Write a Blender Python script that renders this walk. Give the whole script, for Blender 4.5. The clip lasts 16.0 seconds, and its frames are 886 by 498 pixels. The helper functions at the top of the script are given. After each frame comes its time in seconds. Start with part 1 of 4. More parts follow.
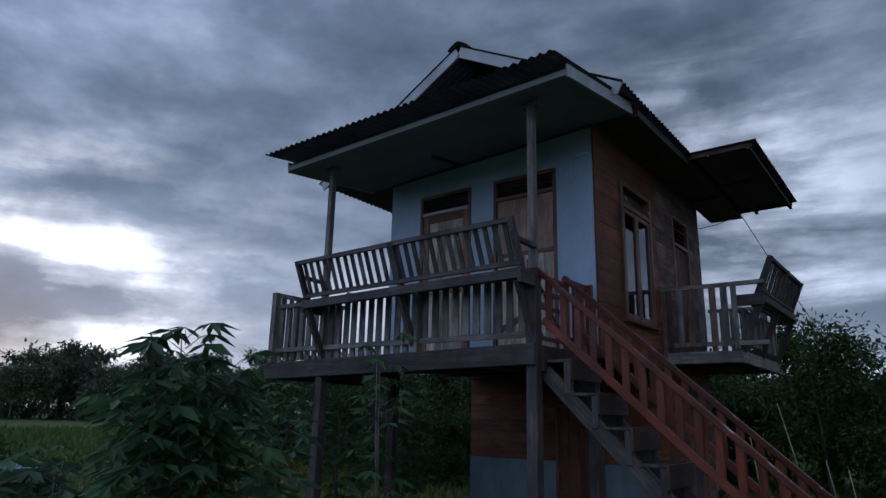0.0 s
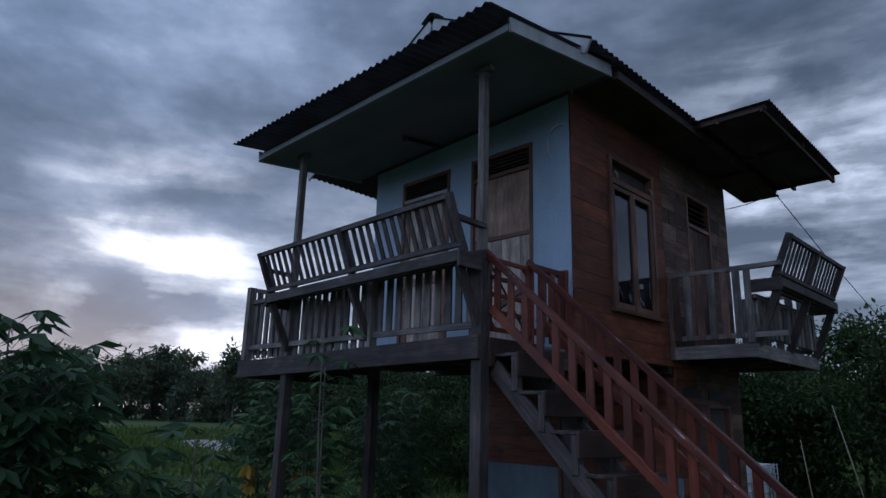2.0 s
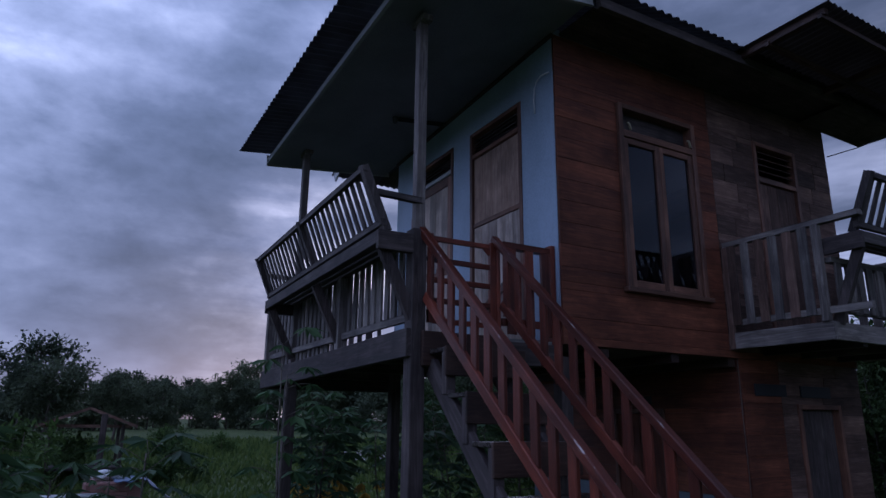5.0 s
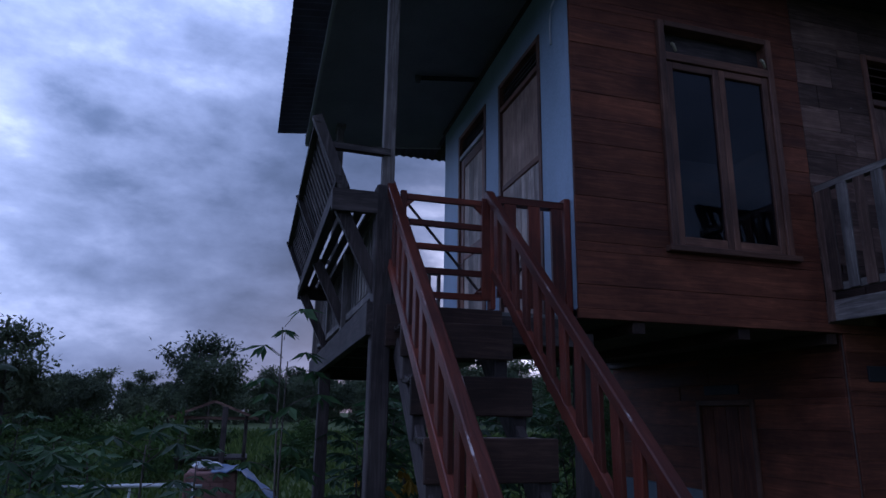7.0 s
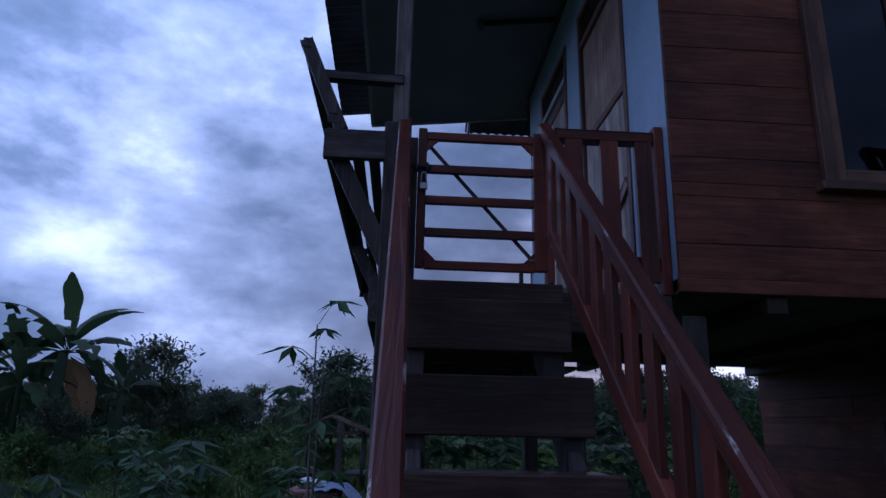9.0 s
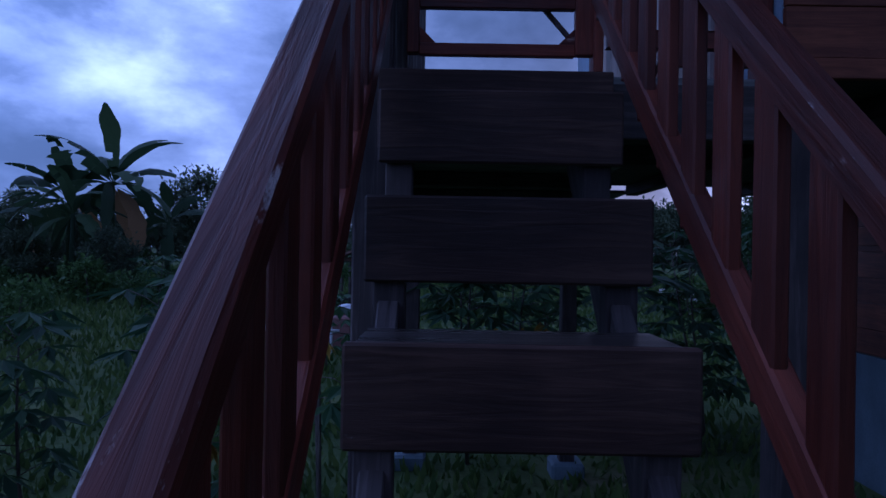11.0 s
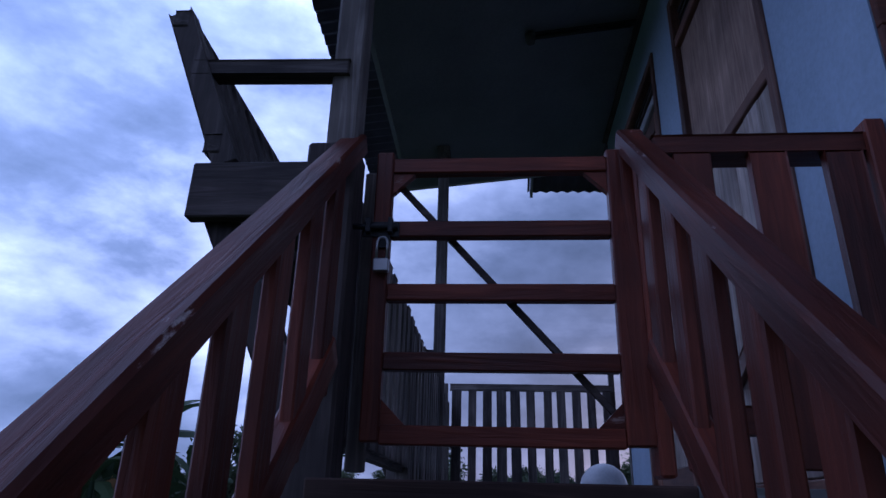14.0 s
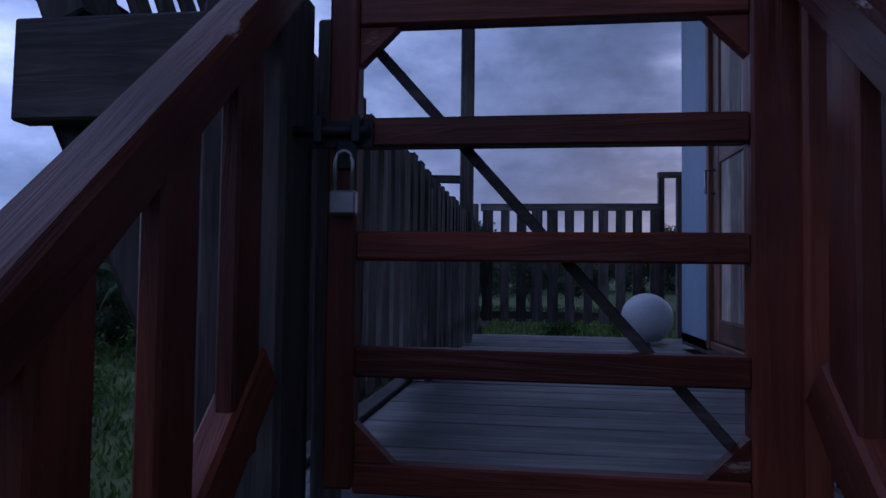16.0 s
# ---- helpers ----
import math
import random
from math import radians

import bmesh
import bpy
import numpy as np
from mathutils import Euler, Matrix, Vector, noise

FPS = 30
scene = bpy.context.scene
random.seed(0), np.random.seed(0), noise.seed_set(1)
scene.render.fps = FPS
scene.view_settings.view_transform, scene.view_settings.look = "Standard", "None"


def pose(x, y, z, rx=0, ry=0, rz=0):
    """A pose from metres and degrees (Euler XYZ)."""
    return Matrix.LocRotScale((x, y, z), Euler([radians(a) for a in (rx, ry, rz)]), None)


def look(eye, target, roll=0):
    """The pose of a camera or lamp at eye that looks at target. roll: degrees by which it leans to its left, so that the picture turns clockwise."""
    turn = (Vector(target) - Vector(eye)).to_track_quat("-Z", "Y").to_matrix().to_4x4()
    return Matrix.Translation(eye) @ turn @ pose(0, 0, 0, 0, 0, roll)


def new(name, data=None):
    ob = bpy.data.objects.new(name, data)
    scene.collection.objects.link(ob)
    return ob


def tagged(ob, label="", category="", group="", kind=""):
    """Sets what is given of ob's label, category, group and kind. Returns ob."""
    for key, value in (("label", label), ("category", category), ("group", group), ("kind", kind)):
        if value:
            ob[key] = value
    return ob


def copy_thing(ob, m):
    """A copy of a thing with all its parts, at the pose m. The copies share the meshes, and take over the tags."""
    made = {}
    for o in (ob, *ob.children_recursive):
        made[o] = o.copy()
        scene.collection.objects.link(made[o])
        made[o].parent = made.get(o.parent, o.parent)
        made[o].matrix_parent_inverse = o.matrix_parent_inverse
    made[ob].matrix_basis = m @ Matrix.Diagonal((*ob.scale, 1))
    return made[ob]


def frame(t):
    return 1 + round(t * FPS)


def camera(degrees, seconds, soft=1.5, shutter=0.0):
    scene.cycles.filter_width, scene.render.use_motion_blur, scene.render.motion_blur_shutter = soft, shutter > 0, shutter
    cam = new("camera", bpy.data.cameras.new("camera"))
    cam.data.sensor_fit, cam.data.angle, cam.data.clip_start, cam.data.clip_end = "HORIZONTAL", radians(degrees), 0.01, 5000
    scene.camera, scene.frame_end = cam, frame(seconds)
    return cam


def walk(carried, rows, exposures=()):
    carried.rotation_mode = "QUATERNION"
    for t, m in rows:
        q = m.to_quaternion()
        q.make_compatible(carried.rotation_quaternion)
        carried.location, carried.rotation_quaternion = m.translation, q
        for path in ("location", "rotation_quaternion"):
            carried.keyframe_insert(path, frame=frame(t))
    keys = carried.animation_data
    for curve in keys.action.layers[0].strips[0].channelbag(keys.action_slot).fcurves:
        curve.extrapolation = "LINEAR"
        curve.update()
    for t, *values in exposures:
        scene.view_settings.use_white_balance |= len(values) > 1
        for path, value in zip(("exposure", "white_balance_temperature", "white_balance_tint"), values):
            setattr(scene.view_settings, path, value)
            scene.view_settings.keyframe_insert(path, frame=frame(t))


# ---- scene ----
cam = camera(68.3, 16.0)
PATH = [
    (0, (0.178, -0.105, 1.659), (-1.009, 1.427, 2.155), 1.3),
    (0.5, (0.394, 0.162, 1.664), (-0.828, 1.66, 2.176), 1.7),
    (1, (0.599, 0.517, 1.662), (-0.666, 1.978, 2.177), 1.3),
    (1.5, (0.66, 0.945, 1.662), (-0.66, 2.364, 2.156), 1.4),
    (2, (0.758, 1.343, 1.679), (-0.612, 2.712, 2.175), 1.6),
    (2.5, (0.869, 1.668, 1.688), (-0.543, 2.989, 2.199), 1.4),
    (3, (0.997, 2.028, 1.676), (-0.472, 3.284, 2.191), 1.7),
    (3.2, (1.036, 2.181, 1.677), (-0.447, 3.42, 2.191), 1.6),
    (5.5, (1.291, 3.964, 1.728), (-0.479, 4.747, 2.232), 0.8),
    (6, (1.233, 4.368, 1.681), (-0.603, 4.991, 2.175), 1.1),
    (6.5, (1.091, 4.684, 1.717), (-0.76, 5.266, 2.205), 0.9),
    (7, (0.944, 5.048, 1.714), (-0.923, 5.574, 2.203), 0.9),
    (7.5, (0.744, 5.321, 1.676), (-1.15, 5.739, 2.168), 1.1),
    (8, (0.47, 5.531, 1.687), (-1.45, 5.803, 2.173), 1.3),
    (10.5, (-0.86, 6.054, 1.784), (-2.799, 6.062, 2.272), 1.2),
    (11, (-0.934, 6.053, 1.781), (-2.934, 6.046, 1.787), 1.0),
    (11.5, (-0.963, 6.069, 1.786), (-2.924, 6.027, 2.179), 1.3),
    (12, (-0.964, 6.07, 1.776), (-2.833, 6.007, 2.485), 1.2),
    (12.5, (-1.114, 6.162, 1.742), (-2.978, 6.078, 2.463), 1.1),
    (13, (-1.373, 6.241, 2.008), (-3.257, 6.147, 2.672), 0.9),
    (13.5, (-1.564, 6.242, 2.139), (-3.422, 6.115, 2.868), 1.3),
    (14, (-1.713, 6.202, 2.334), (-3.567, 6.052, 3.068), 1.5),
    (14.5, (-1.822, 6.214, 2.414), (-3.674, 6.027, 3.147), 1.5),
    (15, (-2.027, 6.205, 2.586), (-3.888, 6.028, 3.294), 1.0),
    (15.5, (-2.118, 6.237, 2.694), (-4.03, 6.006, 3.226), 0.9),
    (16, (-2.273, 6.192, 2.767), (-4.255, 5.940, 2.844), 0.7),
]
EXPOSURES = [(0.0, 0.44, 5700, 10), (3.2, 0.43, 5500, 14), (5.5, 0.28, 5250, 28), (8.0, 0.18, 4950, 25), (10.5, 0.22, 4900, 26), (11.0, 0.0, 4350, 33), (11.5, 0.05, 4600, 32), (12.0, 0.32, 4800, 32), (14.5, 0.36, 5000, 28), (15.2, 0.35, 5250, 22), (15.6, 0.25, 5150, 22), (16.0, 0.02, 4900, 30)]
walk(cam, [(t, look(eye, target, roll)) for t, eye, target, roll in PATH], EXPOSURES)
# ---- world and light: dusk under broken cloud ----
world = bpy.data.worlds.new("dusk_sky")
scene.world = world
world.use_nodes = True
WT = world.node_tree
WT.nodes.clear()


def wmath(op, a, b=None):
    n = WT.nodes.new("ShaderNodeMath")
    n.operation = op
    for i, v in enumerate((a, b)):
        if v is None:
            continue
        if isinstance(v, (int, float)):
            n.inputs[i].default_value = v
        else:
            WT.links.new(v, n.inputs[i])
    return n.outputs[0]


def wmix(f, a, b, mode="MIX"):
    n = WT.nodes.new("ShaderNodeMixRGB")
    n.blend_type = mode
    for i, v in enumerate((f, a, b)):
        if isinstance(v, (int, float)):
            n.inputs[i].default_value = v
        elif isinstance(v, tuple):
            n.inputs[i].default_value = (*v, 1)
        else:
            WT.links.new(v, n.inputs[i])
    return n.outputs[0]


def wramp(src, stops):
    n = WT.nodes.new("ShaderNodeValToRGB")
    n.color_ramp.elements[0].position, n.color_ramp.elements[1].position = stops[0][0], stops[-1][0]
    n.color_ramp.elements[0].color, n.color_ramp.elements[1].color = (*stops[0][1], 1), (*stops[-1][1], 1)
    for p, c in stops[1:-1]:
        n.color_ramp.elements.new(p).color = (*c, 1)
    WT.links.new(src, n.inputs[0])
    return n.outputs[0]


SKY_LEVEL = 1.2
tc = WT.nodes.new("ShaderNodeTexCoord")
sep = WT.nodes.new("ShaderNodeSeparateXYZ")
WT.links.new(tc.outputs["Generated"], sep.inputs[0])
zup = wmath("MAXIMUM", sep.outputs[2], 0.0)
den = wmath("ADD", zup, 0.27)
comb = WT.nodes.new("ShaderNodeCombineXYZ")
WT.links.new(wmath("DIVIDE", sep.outputs[0], den), comb.inputs[0])
WT.links.new(wmath("DIVIDE", sep.outputs[1], den), comb.inputs[1])


def wnoise(scale, detail, rough, dist, shift):
    m = WT.nodes.new("ShaderNodeMapping")
    m.inputs["Location"].default_value = shift
    WT.links.new(comb.outputs[0], m.inputs[0])
    n = WT.nodes.new("ShaderNodeTexNoise")
    n.inputs["Scale"].default_value, n.inputs["Detail"].default_value = scale, detail
    n.inputs["Roughness"].default_value, n.inputs["Distortion"].default_value = rough, dist
    WT.links.new(m.outputs[0], n.inputs["Vector"])
    return n.outputs[0]


def wbillow(scale, detail, rough, dist, shift, flat):
    """Cloud noise on the sky's dome itself, flattened into layers."""
    m = WT.nodes.new("ShaderNodeMapping")
    m.inputs["Location"].default_value = shift
    m.inputs["Scale"].default_value = (1, 1, flat)
    WT.links.new(tc.outputs["Generated"], m.inputs[0])
    n = WT.nodes.new("ShaderNodeTexNoise")
    n.inputs["Scale"].default_value, n.inputs["Detail"].default_value = scale, detail
    n.inputs["Roughness"].default_value, n.inputs["Distortion"].default_value = rough, dist
    WT.links.new(m.outputs[0], n.inputs["Vector"])
    return n.outputs[0]


def toward(x, y, z, power):
    """One towards a direction of the sky, falling to nought away from it."""
    n = WT.nodes.new("ShaderNodeVectorMath")
    n.operation = "DOT_PRODUCT"
    WT.links.new(tc.outputs["Generated"], n.inputs[0])
    n.inputs[1].default_value = Vector((x, y, z)).normalized()
    return wmath("POWER", wmath("MAXIMUM", n.outputs["Value"], 0.0), power)


broad = wnoise(0.9, 3, 0.5, 0.0, (3.1, 1.7, 0))
big = wbillow(2.6, 8, 0.53, 0.0, (0.9, 2.7, 1.3), 1.9)
puffs = wbillow(6.5, 9, 0.56, 0.1, (2.2, 0.7, 0.3), 2.0)
mass = wmath("ADD", wmath("ADD", wmath("MULTIPLY", broad, 0.28), wmath("MULTIPLY", big, 0.44)), wmath("MULTIPLY", puffs, 0.28))
cloud = wramp(mass, [(0.39, (0.135, 0.18, 0.25)), (0.46, (0.21, 0.265, 0.365)), (0.52, (0.33, 0.395, 0.525)), (0.565, (0.46, 0.53, 0.67)),
                     (0.64, (0.90, 0.96, 1.12))])
low = wmath("POWER", wmath("SUBTRACT", 1.0, zup), 7.0)
# more light from the open south and east, and from thinner cloud high in the south-west
thin = toward(-0.62, -0.30, 0.73, 3.0)
south = toward(0.12, -0.93, 0.35, 1.5)
gain = wmath("ADD", wmath("ADD", 0.30, wmath("MULTIPLY", south, 0.72)), wmath("MULTIPLY", thin, 0.78))
gain = wmath("MULTIPLY", gain, wmath("SUBTRACT", 1.0, wmath("MULTIPLY", toward(-0.72, 0.50, 0.48, 9.0), 0.16)))
gain = wmath("MULTIPLY", gain, wmath("SUBTRACT", 1.0, wmath("MULTIPLY", toward(-0.98, 0.02, 0.2, 14.0), 0.30)))
gcomb = WT.nodes.new("ShaderNodeCombineXYZ")
for i in range(3):
    WT.links.new(gain, gcomb.inputs[i])
cloud = wmix(1.0, cloud, gcomb.outputs[0], "MULTIPLY")
north = wmath("MULTIPLY", wmath("POWER", wmath("MAXIMUM", sep.outputs[1], 0.0), 2.0), wmath("POWER", low, 0.5))
layers = wbillow(3.0, 8, 0.55, 0.3, (5.3, 1.2, 2.0), 6.0)
veil = wramp(layers, [(0.40, (0.25, 0.25, 0.25)), (0.60, (1, 1, 1))])
cloud = wmix(wmath("MULTIPLY", wmath("MULTIPLY", north, 0.85), veil), cloud, (0.50, 0.54, 0.63))
# the west, where the sun went down, is paler low over the trees
cloud = wmix(wmath("MULTIPLY", wmath("MULTIPLY", toward(-0.86, 0.5, 0.08, 10.0), low), 0.32), cloud, (0.55, 0.58, 0.66))
# gaps in the cloud where brighter sky shows
streaks = wmath("ADD", wmath("MULTIPLY", layers, 0.5), wmath("MULTIPLY", puffs, 0.5))
for (x, y, z), power, field, amount, tint in (((-0.92, 0.36, 0.15), 90, streaks, 0.95, (1.10, 1.02, 0.96)), ((-0.87, 0.48, 0.08), 60, streaks, 0.6, (0.92, 0.88, 0.87)), ((-0.22, 0.93, 0.24), 55, streaks, 0.70, (0.86, 0.88, 0.95)),
                                              ((-0.83, -0.41, 0.37), 60, mass, 0.9, (1.05, 1.07, 1.12)), ((-0.76, -0.57, 0.29), 60, mass, 0.7, (0.95, 1.0, 1.08)), ((-0.86, -0.20, 0.47), 50, mass, 0.35, (0.95, 1.0, 1.1))):
    gap = wramp(field, [(0.44, (0, 0, 0)), (0.53, (0.22, 0.22, 0.22)), (0.64, (1, 1, 1))])
    cloud = wmix(wmath("MULTIPLY", wmath("MULTIPLY", gap, toward(x, y, z, power)), amount), cloud, tint)
sky = WT.nodes.new("ShaderNodeTexSky")
sky.sky_type, sky.sun_disc = "NISHITA", False
sky.sun_elevation, sky.sun_rotation = radians(3), radians(-75)
over = wmix(0.97, wmix(1.0, sky.outputs[0], (0.1, 0.1, 0.1), "MULTIPLY"), cloud)
bg = WT.nodes.new("ShaderNodeBackground")
bg.inputs[1].default_value = SKY_LEVEL
WT.links.new(over, bg.inputs[0])
wo = WT.nodes.new("ShaderNodeOutputWorld")
WT.links.new(bg.outputs[0], wo.inputs[0])


# ---- materials ----
def base_mat(name, rough=0.7, metal=0.0, spec=0.5):
    m = bpy.data.materials.new(name)
    m.use_nodes = True
    p = m.node_tree.nodes["Principled BSDF"]
    p.inputs["Roughness"].default_value, p.inputs["Metallic"].default_value = rough, metal
    p.inputs["Specular IOR Level"].default_value = spec
    return m, m.node_tree, p


def noise_node(t, scale, detail=4, rough=0.55, stretch=(1, 1, 1), dist=0.0):
    c = t.nodes.new("ShaderNodeTexCoord")
    m = t.nodes.new("ShaderNodeMapping")
    m.inputs["Scale"].default_value = stretch
    o = t.nodes.new("ShaderNodeObjectInfo")
    a = t.nodes.new("ShaderNodeVectorMath")
    a.operation = "SCALE"
    a.inputs[0].default_value = (3.7, 5.1, 2.9)
    t.links.new(o.outputs["Random"], a.inputs["Scale"])
    t.links.new(a.outputs[0], m.inputs["Location"])
    t.links.new(c.outputs["Object"], m.inputs[0])
    n = t.nodes.new("ShaderNodeTexNoise")
    n.inputs["Scale"].default_value, n.inputs["Detail"].default_value = scale, detail
    n.inputs["Roughness"].default_value, n.inputs["Distortion"].default_value = rough, dist
    t.links.new(m.outputs[0], n.inputs["Vector"])
    return n.outputs[0]


def ramp_node(t, src, stops):
    n = t.nodes.new("ShaderNodeValToRGB")
    e = n.color_ramp.elements
    e[0].position, e[1].position = stops[0][0], stops[-1][0]
    e[0].color, e[1].color = (*stops[0][1], 1), (*stops[-1][1], 1)
    for p, c in stops[1:-1]:
        e.new(p).color = (*c, 1)
    t.links.new(src, n.inputs[0])
    return n.outputs[0]


def mix_node(t, f, a, b, mode="MIX"):
    n = t.nodes.new("ShaderNodeMixRGB")
    n.blend_type = mode
    for i, v in enumerate((f, a, b)):
        if isinstance(v, (int, float)):
            n.inputs[i].default_value = v
        elif isinstance(v, tuple):
            n.inputs[i].default_value = (*v, 1)
        else:
            t.links.new(v, n.inputs[i])
    return n.outputs[0]


def bump_node(t, p, src, strength, dist=0.01):
    b = t.nodes.new("ShaderNodeBump")
    b.inputs["Strength"].default_value, b.inputs["Distance"].default_value = strength, dist
    t.links.new(src, b.inputs["Height"])
    t.links.new(b.outputs[0], p.inputs["Normal"])


def wood(name, dark, light, axis, rough=0.7, worn=None, wear=0.62, spec=0.4, relief=0.35, vary=0.34):
    """Sawn wood with grain along an axis, a tone per piece, and patches of wear."""
    m, t, p = base_mat(name, rough, 0, spec)
    s = [1, 1, 1]
    s["xyz".index(axis)] = 0.07
    grain = noise_node(t, 38, 5, 0.6, s, 1.2)
    band = noise_node(t, 7, 3, 0.5, s, 0.8)
    deep = tuple(q * 0.6 for q in dark)
    col = ramp_node(t, grain, [(0.36, deep), (0.5, dark), (0.66, light)])
    col = mix_node(t, 0.45, col, ramp_node(t, band, [(0.38, dark), (0.62, light)]))
    o = t.nodes.new("ShaderNodeObjectInfo")
    tone = ramp_node(t, o.outputs["Random"], [(0.0, (1 - vary,) * 3), (1.0, (1 + 0.85 * vary, 1 + 0.75 * vary, 1 + 0.65 * vary))])
    col = mix_node(t, 1.0, col, tone, "MULTIPLY")
    if worn:
        spots = ramp_node(t, noise_node(t, 17, 8, 0.72, [max(q, 0.35) for q in s]), [(wear, (0, 0, 0)), (wear + 0.06, (1, 1, 1))])
        col = mix_node(t, spots, col, worn)
    stain = ramp_node(t, noise_node(t, 2.2, 4, 0.6), [(0.35, (0.5, 0.5, 0.53)), (0.65, (1.12, 1.12, 1.12))])
    col = mix_node(t, 0.9, col, stain, "MULTIPLY")
    t.links.new(col, p.inputs["Base Color"])
    r = ramp_node(t, band, [(0.3, (rough - 0.13,) * 3), (0.7, (min(1, rough + 0.12),) * 3)])
    t.links.new(r, p.inputs["Roughness"])
    bump_node(t, p, grain, relief, 0.006)
    return m


def paint(name, col, rough=0.6, dirt=(0.5, 0.5, 0.48), amount=0.5, spec=0.4):
    """Painted surface with grime and streaks."""
    m, t, p = base_mat(name, rough, 0, spec)
    grime = ramp_node(t, noise_node(t, 1.6, 6, 0.62, (1, 1, 0.45)), [(0.36, dirt), (0.66, (1, 1, 1))])
    speck = ramp_node(t, noise_node(t, 60, 3), [(0.3, (0.9, 0.9, 0.9)), (0.7, (1.05, 1.05, 1.05))])
    c = mix_node(t, amount, col, grime, "MULTIPLY")
    c = mix_node(t, 1.0, c, speck, "MULTIPLY")
    t.links.new(c, p.inputs["Base Color"])
    bump_node(t, p, noise_node(t, 90, 4), 0.15, 0.003)
    return m


RED_D, RED_L = (0.12, 0.025, 0.013), (0.225, 0.052, 0.027)
PALE = (0.42, 0.36, 0.32)
red = {a: wood("red_varnished_wood_" + a, RED_D, RED_L, a, 0.46, (0.42, 0.28, 0.24), 0.665, 0.36, 0.6) for a in "xyz"}
GR_D, GR_L = (0.15, 0.13, 0.12), (0.35, 0.315, 0.295)
grey = {a: wood("weathered_grey_wood_" + a, GR_D, GR_L, a, 0.8, (0.38, 0.36, 0.34), 0.68, 0.3, 0.5) for a in "xyz"}
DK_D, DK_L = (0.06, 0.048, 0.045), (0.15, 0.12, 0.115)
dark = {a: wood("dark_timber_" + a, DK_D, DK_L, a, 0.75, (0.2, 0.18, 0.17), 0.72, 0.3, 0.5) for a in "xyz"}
bench_wood = {a: wood("dull_bench_wood_" + a, (0.07, 0.058, 0.056), (0.19, 0.165, 0.158), a, 0.8, (0.27, 0.25, 0.24), 0.68, 0.3, 0.5) for a in "xyz"}
brown = {a: wood("brown_wall_board_" + a, (0.145, 0.046, 0.026), (0.28, 0.098, 0.052), a, 0.66, (0.27, 0.15, 0.12), 0.74, 0.3, 0.35, 0.27) for a in "xyz"}
old = {a: wood("bleached_wall_board_" + a, (0.13, 0.075, 0.057), (0.28, 0.185, 0.15), a, 0.78, (0.36, 0.29, 0.26), 0.66, 0.3, 0.4, 0.5) for a in "xyz"}
pale = {a: wood("pale_door_board_" + a, (0.42, 0.33, 0.27), (0.70, 0.60, 0.52), a, 0.72, (0.22, 0.15, 0.11), 0.69, 0.3) for a in "xyz"}
ply = wood("brown_door_panel", (0.26, 0.165, 0.12), (0.45, 0.32, 0.25), "z", 0.7, (0.15, 0.09, 0.07), 0.66, 0.3)
frame_wood = {a: wood("brown_frame_wood_" + a, (0.16, 0.075, 0.05), (0.3, 0.15, 0.1), a, 0.55, PALE, 0.74, 0.4) for a in "xyz"}
step_wood = {a: wood("dark_step_wood_" + a, (0.048, 0.026, 0.02), (0.115, 0.066, 0.05), a, 0.6, (0.17, 0.14, 0.125), 0.66, 0.35, 0.5) for a in "xyz"}
tread_wood = wood("damp_tread_wood", (0.045, 0.035, 0.03), (0.10, 0.08, 0.07), "y", 0.27, (0.14, 0.12, 0.11), 0.68, 0.5, 0.25)
edge_red = wood("chipped_varnish_edge", RED_D, RED_L, "x", 0.5, (0.55, 0.45, 0.42), 0.585, 0.36, 0.6)
deck_wood = wood("grey_deck_board", (0.16, 0.155, 0.15), (0.36, 0.35, 0.34), "y", 0.55, (0.12, 0.11, 0.11), 0.68, 0.5, 0.5)
blue_paint = paint("pale_blue_wall_paint", (0.41, 0.51, 0.63), 0.65, (0.55, 0.58, 0.6))
white_paint = paint("white_fascia_paint", (0.52, 0.52, 0.54), 0.6, (0.45, 0.43, 0.42), 0.7)
ceil_paint = paint("grey_ceiling_board", (0.40, 0.41, 0.44), 0.8, (0.6, 0.6, 0.6))
plinth_mat = paint("blue_grey_plinth", (0.2, 0.25, 0.29), 0.85, (0.4, 0.42, 0.42), 0.8)
room_mat = paint("dim_room_lining", (0.2, 0.17, 0.15), 0.85)
# roofing lowered in tone; the undersides' shade is put into the colour
zinc = paint("aged_zinc_roofing", (0.12, 0.12, 0.13), 0.5, (0.35, 0.3, 0.27), 0.7)
rust = paint("rusty_zinc_roofing", (0.09, 0.075, 0.07), 0.7, (0.4, 0.33, 0.3), 0.7)
steel = paint("galvanised_steel", (0.5, 0.5, 0.52), 0.35, (0.6, 0.55, 0.5), 0.5)
steel.node_tree.nodes["Principled BSDF"].inputs["Metallic"].default_value = 0.9
blackmetal = paint("black_iron", (0.03, 0.03, 0.035), 0.5)
wire_mat = paint("black_cable", (0.02, 0.02, 0.022), 0.5)
white_plastic = paint("white_plastic", (0.75, 0.76, 0.78), 0.4, (0.7, 0.7, 0.68), 0.5)
blue_tarp = paint("blue_tarpaulin", (0.10, 0.17, 0.32), 0.45, (0.5, 0.5, 0.5), 0.6)
brick_mat = paint("pinkish_block", (0.36, 0.19, 0.17), 0.9, (0.5, 0.45, 0.42), 0.7)
track_mat = paint("pale_wet_track", (0.40, 0.37, 0.35), 0.95, (0.5, 0.48, 0.45), 0.8, 0.2)
